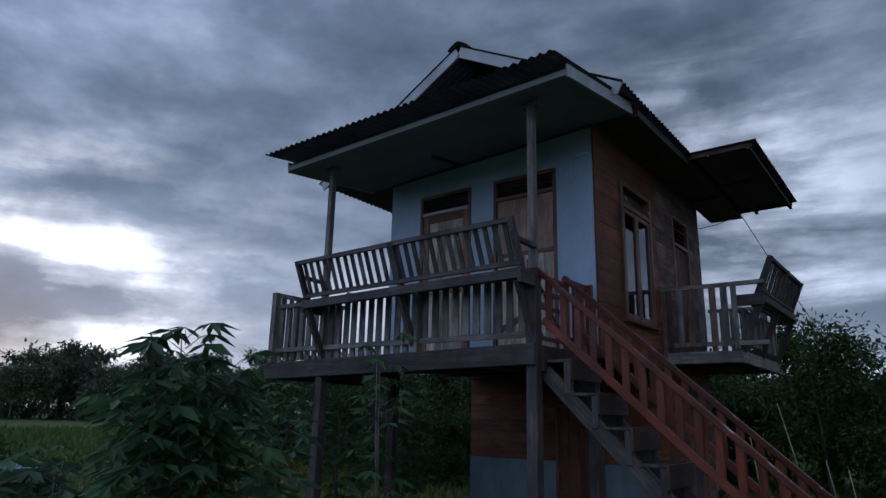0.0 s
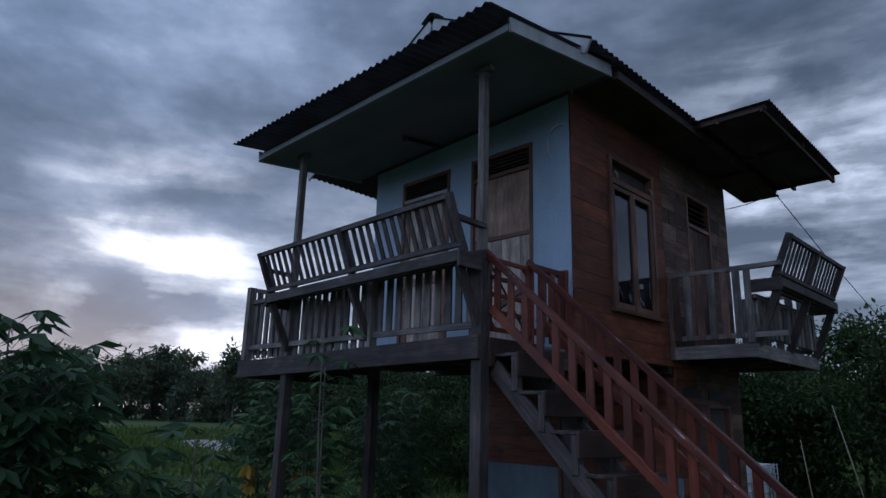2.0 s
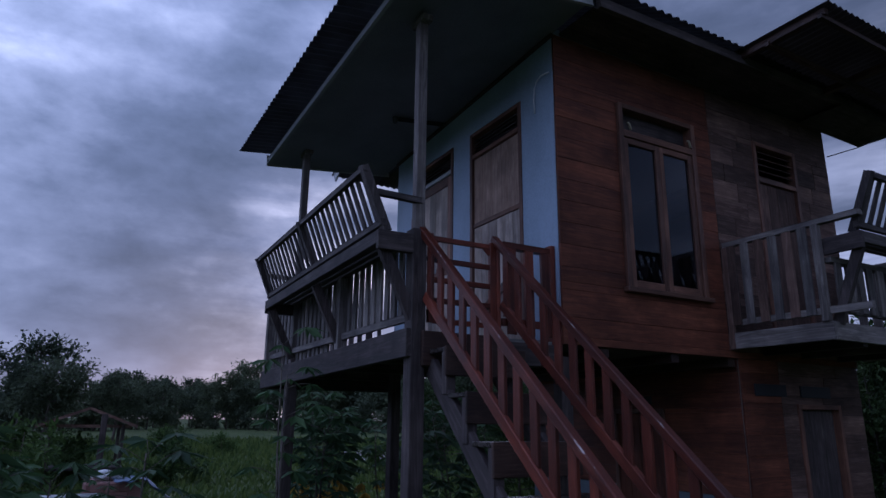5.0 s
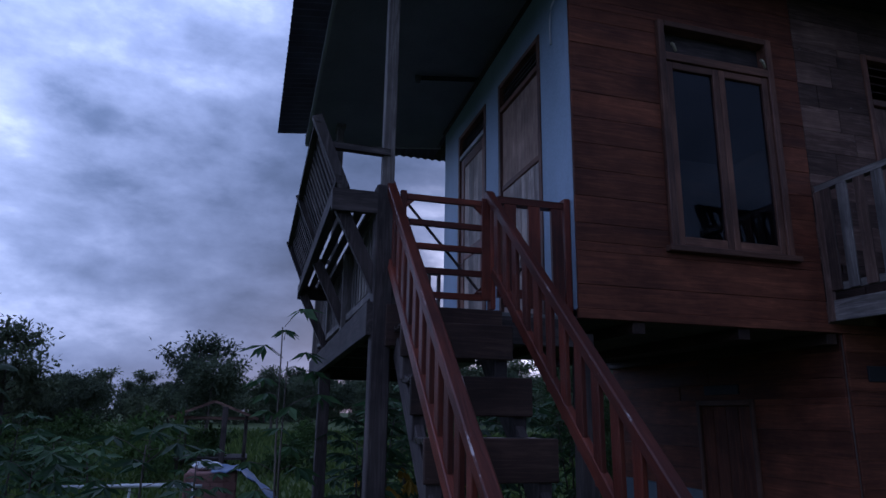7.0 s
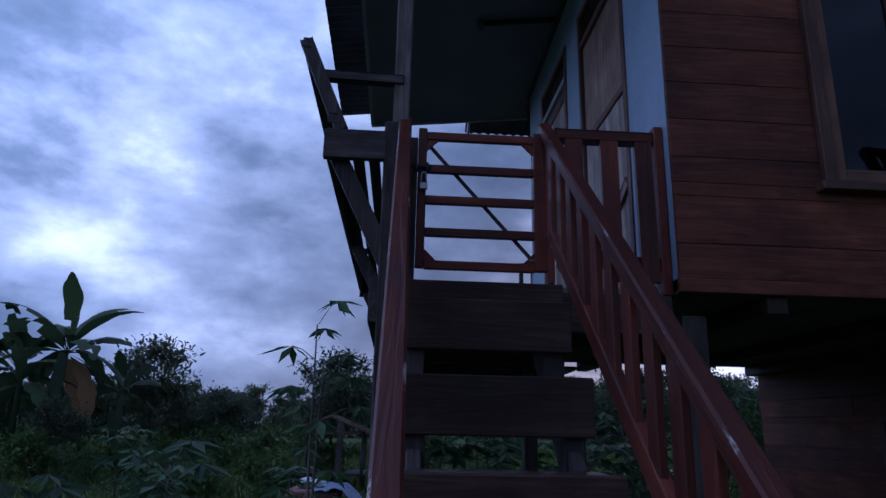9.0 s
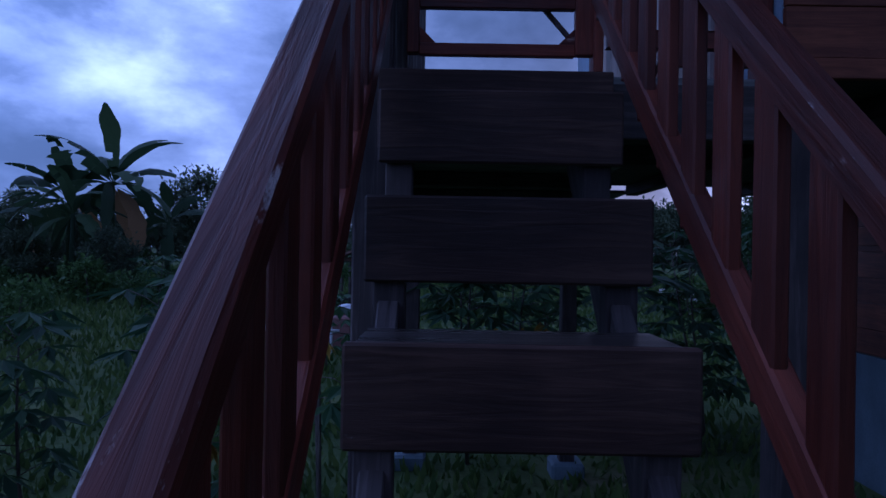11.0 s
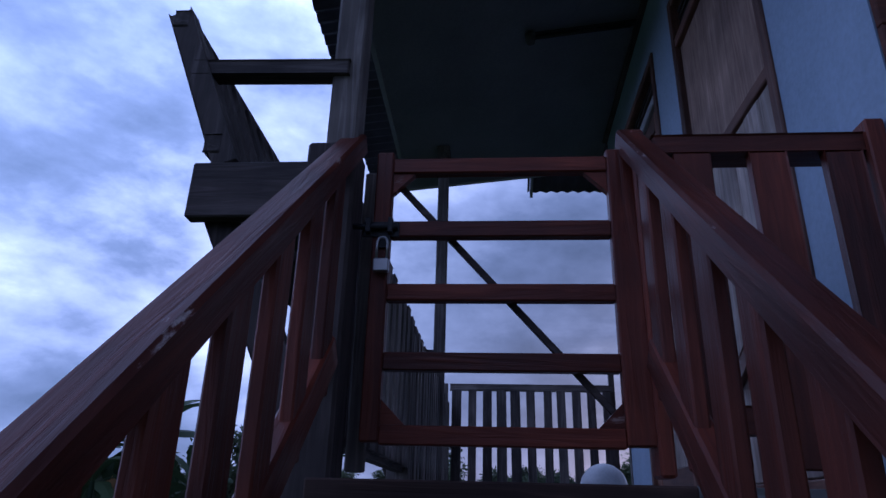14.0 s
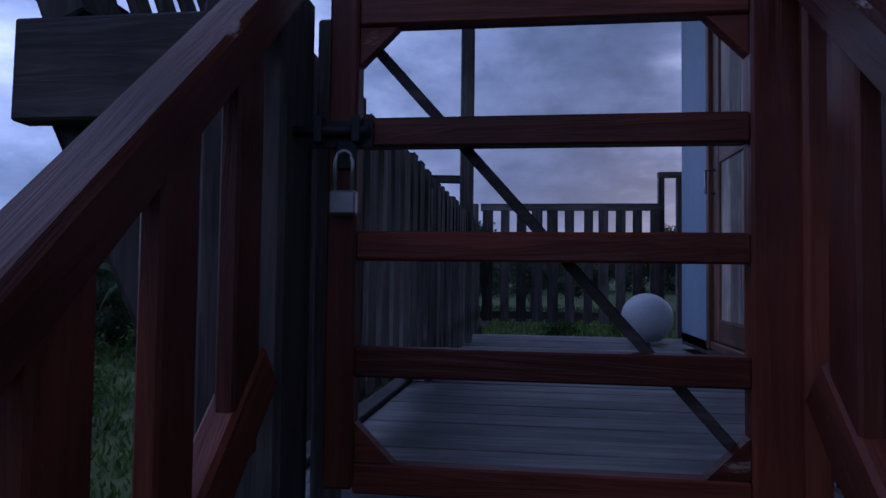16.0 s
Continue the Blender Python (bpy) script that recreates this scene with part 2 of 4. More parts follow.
bamboo_mat = paint("dry_bamboo", (0.42, 0.38, 0.26), 0.6, (0.5, 0.45, 0.4), 0.6)
bark = wood("grey_bark", (0.10, 0.085, 0.07), (0.24, 0.21, 0.18), "z", 0.9, (0.3, 0.29, 0.27), 0.66, 0.2, 0.8)

glass = bpy.data.materials.new("window_glass")
glass.use_nodes = True
gp = glass.node_tree.nodes["Principled BSDF"]
gp.inputs["Base Color"].default_value = (0.22, 0.28, 0.4, 1)
gp.inputs["Transmission Weight"].default_value = 1.0
gp.inputs["Roughness"].default_value = 0.02
gp.inputs["IOR"].default_value = 1.45


def leafmat(name, a, b, rough=0.5):
    m, t, p = base_mat(name, rough + 0.1, 0, 0.2)
    g = t.nodes.new("ShaderNodeNewGeometry")
    col = ramp_node(t, g.outputs["Random Per Island"], [(0.0, a), (1.0, b)])
    o = t.nodes.new("ShaderNodeObjectInfo")
    col = mix_node(t, 1.0, col, ramp_node(t, o.outputs["Random"], [(0, (0.7, 0.72, 0.75)), (1, (1.25, 1.2, 1.1))]), "MULTIPLY")
    t.links.new(col, p.inputs["Base Color"])
    d = t.nodes.new("ShaderNodeBsdfTranslucent")
    t.links.new(col, d.inputs[0])
    mx = t.nodes.new("ShaderNodeMixShader")
    mx.inputs[0].default_value = 0.3
    t.links.new(p.outputs[0], mx.inputs[1])
    t.links.new(d.outputs[0], mx.inputs[2])
    t.links.new(mx.outputs[0], t.nodes["Material Output"].inputs[0])
    return m


# far tree leaves lifted and greyed; distance haze is put into the colour
leaf_hazed = leafmat("hazed_tree_leaf", (0.085, 0.11, 0.07), (0.15, 0.185, 0.11))
leaf_bush = leafmat("bush_leaf", (0.045, 0.085, 0.025), (0.10, 0.165, 0.05))
leaf_cas = leafmat("cassava_leaf", (0.04, 0.085, 0.04), (0.085, 0.155, 0.065), 0.5)
# bush leaf darkened for the thicket, so its dimness is in the colour
leaf_dimmed = leafmat("dimmed_thicket_leaf", (0.025, 0.045, 0.016), (0.065, 0.105, 0.033))
leaf_yel = leafmat("yellowed_leaf", (0.34, 0.21, 0.035), (0.48, 0.32, 0.06))
leaf_ban = leafmat("banana_leaf", (0.035, 0.06, 0.03), (0.07, 0.11, 0.05), 0.5)
leaf_dry = leafmat("dry_banana_leaf", (0.35, 0.2, 0.09), (0.5, 0.3, 0.14), 0.6)
grass_mat = leafmat("grass_blade", (0.05, 0.09, 0.024), (0.13, 0.18, 0.05), 0.7)
gm, gt, gpn = base_mat("grassy_earth", 0.95, 0, 0.2)
gcol = ramp_node(gt, noise_node(gt, 0.5, 8, 0.65), [(0.35, (0.04, 0.062, 0.02)), (0.5, (0.07, 0.10, 0.03)), (0.62, (0.11, 0.13, 0.045)), (0.75, (0.16, 0.13, 0.09))])
gt.links.new(gcol, gpn.inputs["Base Color"])
bump_node(gt, gpn, noise_node(gt, 9, 6), 0.8, 0.05)


# ---- building helpers ----
def thing(name, label, category, at=(0, 0, 0), group="", kind=""):
    ob = new(name)
    ob.location = at
    ob.empty_display_size = 0.2
    return tagged(ob, label, category, group, kind)


def mesh_of(bm, name, mat):
    me = bpy.data.meshes.new(name)
    bm.normal_update()
    bm.to_mesh(me)
    bm.free()
    me.materials.append(mat)
    return me


def part(name, bm, mat, parent, label=""):
    """Links a bmesh, given in world metres, as one mesh object under a thing or a part."""
    me = mesh_of(bm, name, mat)
    ob = new(name, me)
    if parent is not None:
        ob.parent = parent
        w = Vector((0, 0, 0))
        q = parent
        while q is not None:
            w = w + q.location
            q = q.parent
        me.transform(Matrix.Translation(-w))
    return tagged(ob, label)


def solid(name, bm, mat, label, category, kind="", group=""):
    return tagged(new(name, mesh_of(bm, name, mat)), label, category, group, kind)


def box(x0, x1, y0, y1, z0, z1, bevel=0.004, bm=None):
    own = bmesh.new()
    bmesh.ops.create_cube(own, size=1)
    for v in own.verts:
        v.co = Vector(((x0 + x1) / 2 + v.co.x * (x1 - x0), (y0 + y1) / 2 + v.co.y * (y1 - y0), (z0 + z1) / 2 + v.co.z * (z1 - z0)))
    if bevel:
        bmesh.ops.bevel(own, geom=own.edges[:], offset=bevel, segments=1, affect="EDGES")
    return join(bm, own)


def join(bm, own):
    if bm is None:
        return own
    me = bpy.data.meshes.new("tmp")
    own.to_mesh(me)
    own.free()
    bm.from_mesh(me)
    bpy.data.meshes.remove(me)
    return bm


def beam(p, q, w, h, bevel=0.004, bm=None, side=None):
    """A squared timber from p to q, w wide across and h deep."""
    p, q = Vector(p), Vector(q)
    d = (q - p)
    n = d.normalized()
    ref = Vector(side) if side else (Vector((0, 0, 1)) if abs(n.z) < 0.95 else Vector((0, 1, 0)))
    r = n.cross(ref).normalized()
    u = r.cross(n).normalized()
    own = bmesh.new()
    bmesh.ops.create_cube(own, size=1)
    mid = (p + q) / 2
    for v in own.verts:
        v.co = mid + n * v.co.x * d.length + r * v.co.y * w + u * v.co.z * h
    if bevel:
        bmesh.ops.bevel(own, geom=own.edges[:], offset=bevel, segments=1, affect="EDGES")
    return join(bm, own)


def tube(points, radii, sides=8, bm=None):
    """A round bar through points."""
    own = bmesh.new()
    pts = [Vector(p) for p in points]
    rings = []
    for i, p in enumerate(pts):
        d = (pts[min(i + 1, len(pts) - 1)] - pts[max(i - 1, 0)]).normalized()
        ref = Vector((0, 0, 1)) if abs(d.z) < 0.9 else Vector((1, 0, 0))
        a = d.cross(ref).normalized()
        b = a.cross(d).normalized()
        rr = radii[i] if isinstance(radii, (list, tuple)) else radii
        rings.append([own.verts.new(p + (a * math.cos(2 * math.pi * k / sides) + b * math.sin(2 * math.pi * k / sides)) * rr) for k in range(sides)])
    for r0, r1 in zip(rings, rings[1:]):
        for k in range(sides):
            f = own.faces.new((r0[k], r0[(k + 1) % sides], r1[(k + 1) % sides], r1[k]))
            f.smooth = True
    own.faces.new(rings[0])
    own.faces.new(rings[-1][::-1])
    bmesh.ops.recalc_face_normals(own, faces=own.faces[:])
    return join(bm, own)


def slanted(name, p, q, w, h, bevel, mat, parent, label=""):
    """A sloping timber in an x-z plane, built along its own x axis and then turned."""
    p, q = Vector(p), Vector(q)
    d = q - p
    ob = new(name, mesh_of(box(-d.length / 2, d.length / 2, -w / 2, w / 2, -h / 2, h / 2, bevel), name, mat))
    ob.parent = parent
    ob.location = (p + q) / 2 - parent.location
    ob.rotation_euler = (0, -math.atan2(d.z, d.x), 0)
    return tagged(ob, label)


def panel_wall(axis, face, back, u0, u1, z0, z1, holes):
    """A wall slab between face and back on one axis, with openings (u0, u1, z0, z1) right through it."""
    holes = [(max(u0, p), min(u1, q), max(z0, r), min(z1, s)) for p, q, r, s in holes if r < z1 and s > z0]
    us = sorted({u0, u1, *[h[0] for h in holes], *[h[1] for h in holes]})
    zs = sorted({z0, z1, *[h[2] for h in holes], *[h[3] for h in holes]})
    own = bmesh.new()
    for a, b in zip(us, us[1:]):
        for c, d in zip(zs, zs[1:]):
            if any(h[0] <= (a + b) / 2 <= h[1] and h[2] <= (c + d) / 2 <= h[3] for h in holes):
                continue
            lo, hi = min(face, back), max(face, back)
            if axis == "x":
                box(lo, hi, a, b, c, d, 0, own)
            else:
                box(a, b, lo, hi, c, d, 0, own)
    bmesh.ops.remove_doubles(own, verts=own.verts[:], dist=0.0005)
    return own


def corrugated(name, a, b, c, d, pitch, amp, mat, parent=None, label=""):
    """Corrugated sheet: a to b is the edge across the waves, c and d lie up the slope from a and b."""
    a, b, c, d = [Vector(v) for v in (a, b, c, d)]
    n = int((b - a).length / pitch * 6)
    nor = (b - a).cross(c - a).normalized()
    if nor.z < 0:
        nor = -nor
    own = bmesh.new()
    rows = []
    for j in range(9):
        v = j / 8
        row = []
        for i in range(n + 1):
            u = i / n
            p = (a.lerp(b, u)).lerp(c.lerp(d, u), v)
            row.append(own.verts.new(p + nor * (amp * math.sin(2 * math.pi * i / 6) + 0.006 * noise.noise((p.x * 0.8, p.y * 0.8, 3)))))
        rows.append(row)
    for r0, r1 in zip(rows, rows[1:]):
        for i in range(n):
            own.faces.new((r0[i], r0[i + 1], r1[i + 1], r1[i])).smooth = True
    bmesh.ops.solidify(own, geom=own.faces[:], thickness=0.003)
    return part(name, own, mat, parent, label) if parent else own


# ---- ground ----
bm = bmesh.new()
bmesh.ops.create_grid(bm, x_segments=90, y_segments=90, size=1500)
for v in bm.verts:
    v.co.x = math.copysign(abs(v.co.x / 1500) ** 3 * 1500, v.co.x) - 8
    v.co.y = math.copysign(abs(v.co.y / 1500) ** 3 * 1500, v.co.y) + 6
    far = max(0, math.hypot(v.co.x, v.co.y - 6) - 12)
    v.co.z = 0.12 * min(1, far / 6) * noise.noise((v.co.x * 0.15, v.co.y * 0.15, 0))
tagged(solid("ground", bm, gm, "uneven grassy earth of the garden plot", "ground", "structure"))

# ---- upper storey ----
EAST, SOUTH, WEST, NORTH = -3.06, 7.15, -6.47, 11.45
FLOOR, DECK = 2.43, 2.385
wall_south = solid("wall_south", panel_wall("y", SOUTH, SOUTH + 0.11, WEST, EAST - 0.031, FLOOR - 0.05, 5.42, [(-5.88, -4.95, FLOOR - 0.05, 4.87), (-4.57, -3.60, FLOOR - 0.05, 4.87)]),
                   blue_paint, "pale blue painted front wall of the hut", "wall", "structure")
HOLES_E = [(7.91, 9.00, 2.91, 4.80), (10.00, 10.78, 2.60, 4.87)]
wall_east = solid("wall_east", panel_wall("x", EAST - 0.03, EAST - 0.12, SOUTH + 0.11, NORTH, FLOOR, 5.42, HOLES_E), room_mat,
                  "brown horizontal plank wall with window and door", "wall", "structure")
solid("wall_west", panel_wall("x", WEST, WEST + 0.1, SOUTH + 0.11, NORTH, FLOOR, 5.42, []), brown["y"], "brown plank wall facing the field", "wall", "structure")
solid("wall_north", panel_wall("y", NORTH - 0.1, NORTH, WEST + 0.1, EAST - 0.12, FLOOR, 5.42, []), brown["x"], "brown plank back wall", "wall", "structure")
solid("floor", box(WEST, EAST - 0.01, SOUTH, NORTH, FLOOR - 0.07, FLOOR, 0), dark["y"], "dark plank floor inside the hut", "floor", "structure")
solid("ceiling", box(WEST + 0.1, EAST - 0.12, SOUTH + 0.11, NORTH - 0.1, 5.20, 5.22, 0), room_mat, "dim board ceiling inside the hut", "ceiling", "structure")
# floor beams seen from below; darker step wood puts underfloor shade into the colour
fb = thing("floor_beams", "heavy timber beams under the upper floor, darkened for shade", "beams", (-4.7, 9, 2.3), kind="structure")
for y in (7.62, 8.5, 9.3, 10.3, 11.3):
    part("beam", box(WEST, EAST - 0.02, y - 0.05, y + 0.05, 2.275, FLOOR - 0.072), step_wood["x"], fb)
part("sill_board", box(EAST - 0.02, EAST + 0.012, SOUTH - 0.01, NORTH, 2.36, 2.428), brown["y"], fb, "brown sill board under the wall planks")

# doors of the front wall
def louvre(parent, u0, u1, z0, z1, face, axis, mat, n=5, name="louvre_slat"):
    for k in range(n):
        z = z0 + (k + 0.5) * (z1 - z0) / n
        if axis == "y":
            b = beam((u0, face + 0.05, z), (u1, face + 0.05, z), 0.055, 0.012, 0.002)
            bmesh.ops.rotate(b, verts=b.verts[:], cent=(0, face + 0.05, z), matrix=Matrix.Rotation(radians(35), 3, "X"))
        else:
            b = beam((face - 0.05, u0, z), (face - 0.05, u1, z), 0.055, 0.012, 0.002)
            bmesh.ops.rotate(b, verts=b.verts[:], cent=(face - 0.05, 0, z), matrix=Matrix.Rotation(radians(35), 3, "Y"))
        part(name, b, mat, parent)


def front_door(name, x0, x1, label, split):
    d = thing(name, label, "door", ((x0 + x1) / 2, SOUTH, DECK), kind="structure")
    for a in (x0, x1 - 0.05):
        part("jamb", box(a, a + 0.05, SOUTH - 0.012, SOUTH + 0.1, DECK + 0.01, 4.86), frame_wood["z"], d)
    part("head", box(x0 + 0.05, x1 - 0.05, SOUTH - 0.01, SOUTH + 0.1, 4.815, 4.86), frame_wood["x"], d)
    part("transom", box(x0 + 0.05, x1 - 0.05, SOUTH - 0.01, SOUTH + 0.1, 4.55, 4.60), white_paint if not split else frame_wood["x"], d)
    louvre(d, x0 + 0.05, x1 - 0.05, 4.6, 4.815, SOUTH, "y", dark["x"])
    part("threshold", box(x0 + 0.05, x1 - 0.05, SOUTH - 0.005, SOUTH + 0.1, DECK + 0.01, DECK + 0.05), frame_wood["x"], d)
    a0, a1, zb, zt = x0 + 0.055, x1 - 0.055, DECK + 0.055, 4.545
    if split:
        part("upper_panel", box(a0, a1, SOUTH + 0.015, SOUTH + 0.04, 3.80, zt), ply, d, "brown plywood panel")
        n = 6
        for k in range(n):
            w = (a1 - a0) / n
            part("board", box(a0 + k * w + 0.002, a0 + (k + 1) * w - 0.002, SOUTH + 0.015 + 0.003 * (k % 2), SOUTH + 0.045, zb, 3.745), pale["z"], d)
        part("mid_rail", box(a0, a1, SOUTH + 0.004, SOUTH + 0.04, 3.748, 3.797), frame_wood["x"], d)
        part("brace", beam((a0 + 0.03, SOUTH + 0.008, 2.75), (a1 - 0.03, SOUTH + 0.008, 3.15), 0.02, 0.07), frame_wood["x"], d)
    else:
        for s in (a0, a1 - 0.1):
            part("stile", box(s, s + 0.1, SOUTH + 0.01, SOUTH + 0.05, zb, zt), frame_wood["z"], d)
        for z in (zb, 3.35, zt - 0.11):
            part("rail", box(a0 + 0.1, a1 - 0.1, SOUTH + 0.012, SOUTH + 0.05, z, z + 0.11), frame_wood["x"], d)
        n = 4
        w = (a1 - a0 - 0.2) / n
        for k in range(n):
            part("board", box(a0 + 0.1 + k * w + 0.002, a0 + 0.1 + (k + 1) * w - 0.002, SOUTH + 0.022, SOUTH + 0.04, zb + 0.11, zt - 0.11), pale["z"], d)
        part("door_handle", tube([(a0 + 0.05, SOUTH + 0.005, 3.2), (a0 + 0.05, SOUTH - 0.04, 3.2), (a0 + 0.05, SOUTH - 0.04, 3.32), (a0 + 0.05, SOUTH + 0.005, 3.32)], 0.008), steel, d, "steel pull handle")
    return d


front_door("door_1", -4.57, -3.60, "closed plank door, pale boards below a brown panel", True)
front_door("door_2", -5.88, -4.95, "closed framed door with pale upright boards", False)

# pale cable that curls out of the wall by the corner
cab = [(-3.36, SOUTH - 0.012, 4.62), (-3.37, SOUTH - 0.014, 4.76), (-3.35, SOUTH - 0.02, 4.86), (-3.30, SOUTH - 0.03, 4.92), (-3.22, SOUTH - 0.035, 4.95), (-3.13, SOUTH - 0.01, 4.95)]
tagged(new("cable", mesh_of(tube(cab, 0.008, 6), "cable", white_plastic)), "loose pale electric cable curling from the blue wall", "cable")

# window in the east wall
win = thing("window_1", "two-leaf brown timber window with dark glass", "window", (EAST, 8.45, 2.91), kind="structure")
X0, X1 = EAST - 0.09, EAST + 0.035
for a in (7.91, 8.94):
    part("window_frame", box(X0, X1, a, a + 0.06, 2.93, 4.80), frame_wood["z"], win)
part("window_frame", box(X0, X1, 7.97, 8.94, 4.45, 4.52), frame_wood["y"], win)
part("window_frame", box(X0, X1, 7.97, 8.94, 4.75, 4.80), frame_wood["y"], win)
part("window_sill", box(X0, X1 + 0.03, 7.87, 9.04, 2.885, 2.93), frame_wood["y"], win)
for a, b in ((7.975, 8.455), (8.46, 8.935)):
    sash = part("sash", box(EAST - 0.03, EAST + 0.02, a, a + 0.055, 2.935, 4.445), frame_wood["z"], win)
    part("sash_stile", box(EAST - 0.03, EAST + 0.02, b - 0.055, b, 2.935, 4.445), frame_wood["z"], sash)
    part("sash_rail", box(EAST - 0.028, EAST + 0.018, a + 0.055, b - 0.055, 2.935, 3.01), frame_wood["y"], sash)
    part("sash_rail", box(EAST - 0.028, EAST + 0.018, a + 0.055, b - 0.055, 4.385, 4.445), frame_wood["y"], sash)
    g = part("pane", box(EAST - 0.008, EAST - 0.003, a + 0.055, b - 0.055, 3.01, 4.385, 0), glass, sash, "dark reflecting glass pane")
    g.visible_shadow = False
# dark board closes the vent, standing in for the shade inside
part("vent_opening", box(EAST - 0.085, EAST - 0.07, 7.97, 8.94, 4.52, 4.75, 0), dark["y"], win, "dark board standing in for the vent opening's shade")
for y in (8.03, 8.88):
    part("bracket", tube([(EAST + 0.03, y, 4.60), (EAST + 0.05, y, 4.58), (EAST + 0.05, y + 0.02, 4.52)], 0.012, 6), bamboo_mat, win, "pale wooden peg")

# louvred door to the balcony
dr = thing("door_3", "narrow grey plank door with louvred vent above", "door", (EAST, 10.39, 2.6), kind="structure")
for a in (10.0, 10.73):
    part("jamb", box(X0, X1 - 0.02, a, a + 0.05, 2.60, 4.87), frame_wood["z"], dr)
part("head", box(X0, X1 - 0.02, 10.05, 10.73, 4.82, 4.87), frame_wood["y"], dr)
part("transom", box(X0, X1 - 0.02, 10.05, 10.73, 4.38, 4.43), frame_wood["y"], dr)
louvre(dr, 10.05, 10.73, 4.43, 4.82, EAST + 0.01, "x", old["y"])
for k in range(4):
    w = 0.67 / 4
    part("board", box(EAST - 0.05, EAST - 0.02, 10.055 + k * w, 10.052 + (k + 1) * w, 2.62, 4.375), old["z"], dr)

# ---- porch deck ----
DX0, DX1, DY0 = -7.42, -3.13, 5.70
deck_frame = thing("porch_frame", "dark timber beams carrying the porch deck", "deck frame", (-5.2, 6.4, 2.2), kind="structure")
part("edge_beam", box(DX0, DX1, DY0, DY0 + 0.06, 2.185, 2.40), dark["x"], deck_frame)
part("edge_beam", box(DX0, DX0 + 0.06, DY0 + 0.06, 7.60, 2.185, 2.358), dark["y"], deck_frame)
part("edge_beam", box(DX1 - 0.07, DX1 - 0.01, DY0 + 0.06, SOUTH - 0.01, 2.17, 2.358), dark["y"], deck_frame)
for x in (-6.4, -5.35, -4.3):
    part("joist", box(x - 0.04, x + 0.04, DY0 + 0.06, SOUTH + 0.01, 2.26, 2.355), dark["y"], deck_frame)
deck_frame.rotation_euler = (0, radians(-1.09), 0)
deck_frame.location.z -= 0.04

# posts
def post(name, x, y, z0, z1, w, mat, label, cap=False):
    p = thing(name, label, "post", (x, y, z0), "porch posts")
    part("shaft", box(x - w / 2, x + w / 2, y - w / 2, y + w / 2, z0, z1, 0.008), mat, p)
    if z0 < 1:
        part("footing", box(x - 0.13, x + 0.13, y - 0.13, y + 0.13, -0.05, 0.12, 0.02), plinth_mat, p, "concrete footing")
    if cap:
        part("capital", box(x - 0.11, x + 0.11, y - 0.05, y + 0.05, z1 - 0.05, z1 + 0.004), mat, p)
    return p


for x, zt in ((-3.195, 5.10), (-6.40, 5.04)):
    post("porch_post", x, 5.815, 3.185 if x > -4 else 2.335, zt, 0.082, grey["z"], "slim grey timber post holding the porch roof", True)
for x, y, w in ((-3.19, 5.80, 0.125), (-6.34, 5.79, 0.12), (-6.20, 7.05, 0.12), (-3.22, 7.25, 0.12)):
    post("stilt", x, y, -0.05, 3.19 if x > -4 and y < 6 else 2.13 if y < 6 else 2.27, w, dark["z"], "dark square timber stilt under the porch")

# ---- railings of the porch ----
def railing(name, label, a, b, zb, zt, n, mats, slat_w, feet=None, low=0.10, tw=0.07, inside=False):
    """A railing from a to b with upright slats; mats by axis."""
    a, b = Vector((*a, 0)), Vector((*b, 0))
    d = (b - a).normalized()
    ax = "x" if abs(d.x) > 0.5 else "y"
    r = thing(name, label, "railing", ((a.x + b.x) / 2, (a.y + b.y) / 2, zb), kind="structure")
    up = Vector((0, 0, 1))
    part("top_rail", beam(a + up * (zt - 0.025), b + up * (zt - 0.025), tw, 0.05), mats[ax], r)
    part("bottom_rail", beam(a + up * (zb + low), b + up * (zb + low), 0.035, 0.06), mats[ax], r)
    side = d.cross(up) * (-0.034 if inside else 0.03)
    top = zt + 0.004 if inside else zt - 0.052
    L = (b - a).length
    for k in range(n):
        u = (k + 0.5) / n * L + random.uniform(-0.008, 0.008)
        p = a + d * u + side
        f = feet(k / n) if feet else zb + low - 0.02
        part("slat", beam(p + up * f, p + up * (top + (random.uniform(-0.012, 0.012) if inside else 0)) + d * random.uniform(-0.006, 0.006), 0.022, slat_w + random.uniform(-0.008, 0.008), 0.003, None, d), mats["z"], r)
    return r


railing("railing_south", "grey weathered slat railing along the porch front", (-7.36, 5.79), (-3.27, 5.79), 2.40, 3.14, 28, grey, 0.078, lambda u: 2.36 if u < 0.62 else 2.49, 0.10, 0.04, True)
railing("railing_west", "grey weathered slat railing at the porch end", (-7.38, 5.84), (-7.38, 7.22), 2.33, 3.32, 11, grey, 0.075, lambda u: 2.41, 0.13)
for x, y, zt in ((-7.36, 5.77, 3.318), (-4.75, 5.785, 3.10)):
    t = thing("railing_post", "grey square post of the porch railing", "post", (x, y, 2.4), "railing posts")
    part("shaft", box(x - 0.045, x + 0.045, y - 0.05, y + 0.05, 2.33 if x < -7 else 2.37, zt), grey["z"], t)
# open frame where the end railing meets the house
fr = thing("railing_frame", "tall narrow grey frame ending the porch railing", "railing", (-7.4, 7.26, 2.37), kind="structure")
for y in (7.21, 7.345):
    part("upright", box(-7.43, -7.375, y - 0.022, y + 0.022, 2.31, 3.52), grey["z"], fr)
part("top_bar", box(-7.43, -7.375, 7.185, 7.37, 3.522, 3.565), grey["y"], fr)

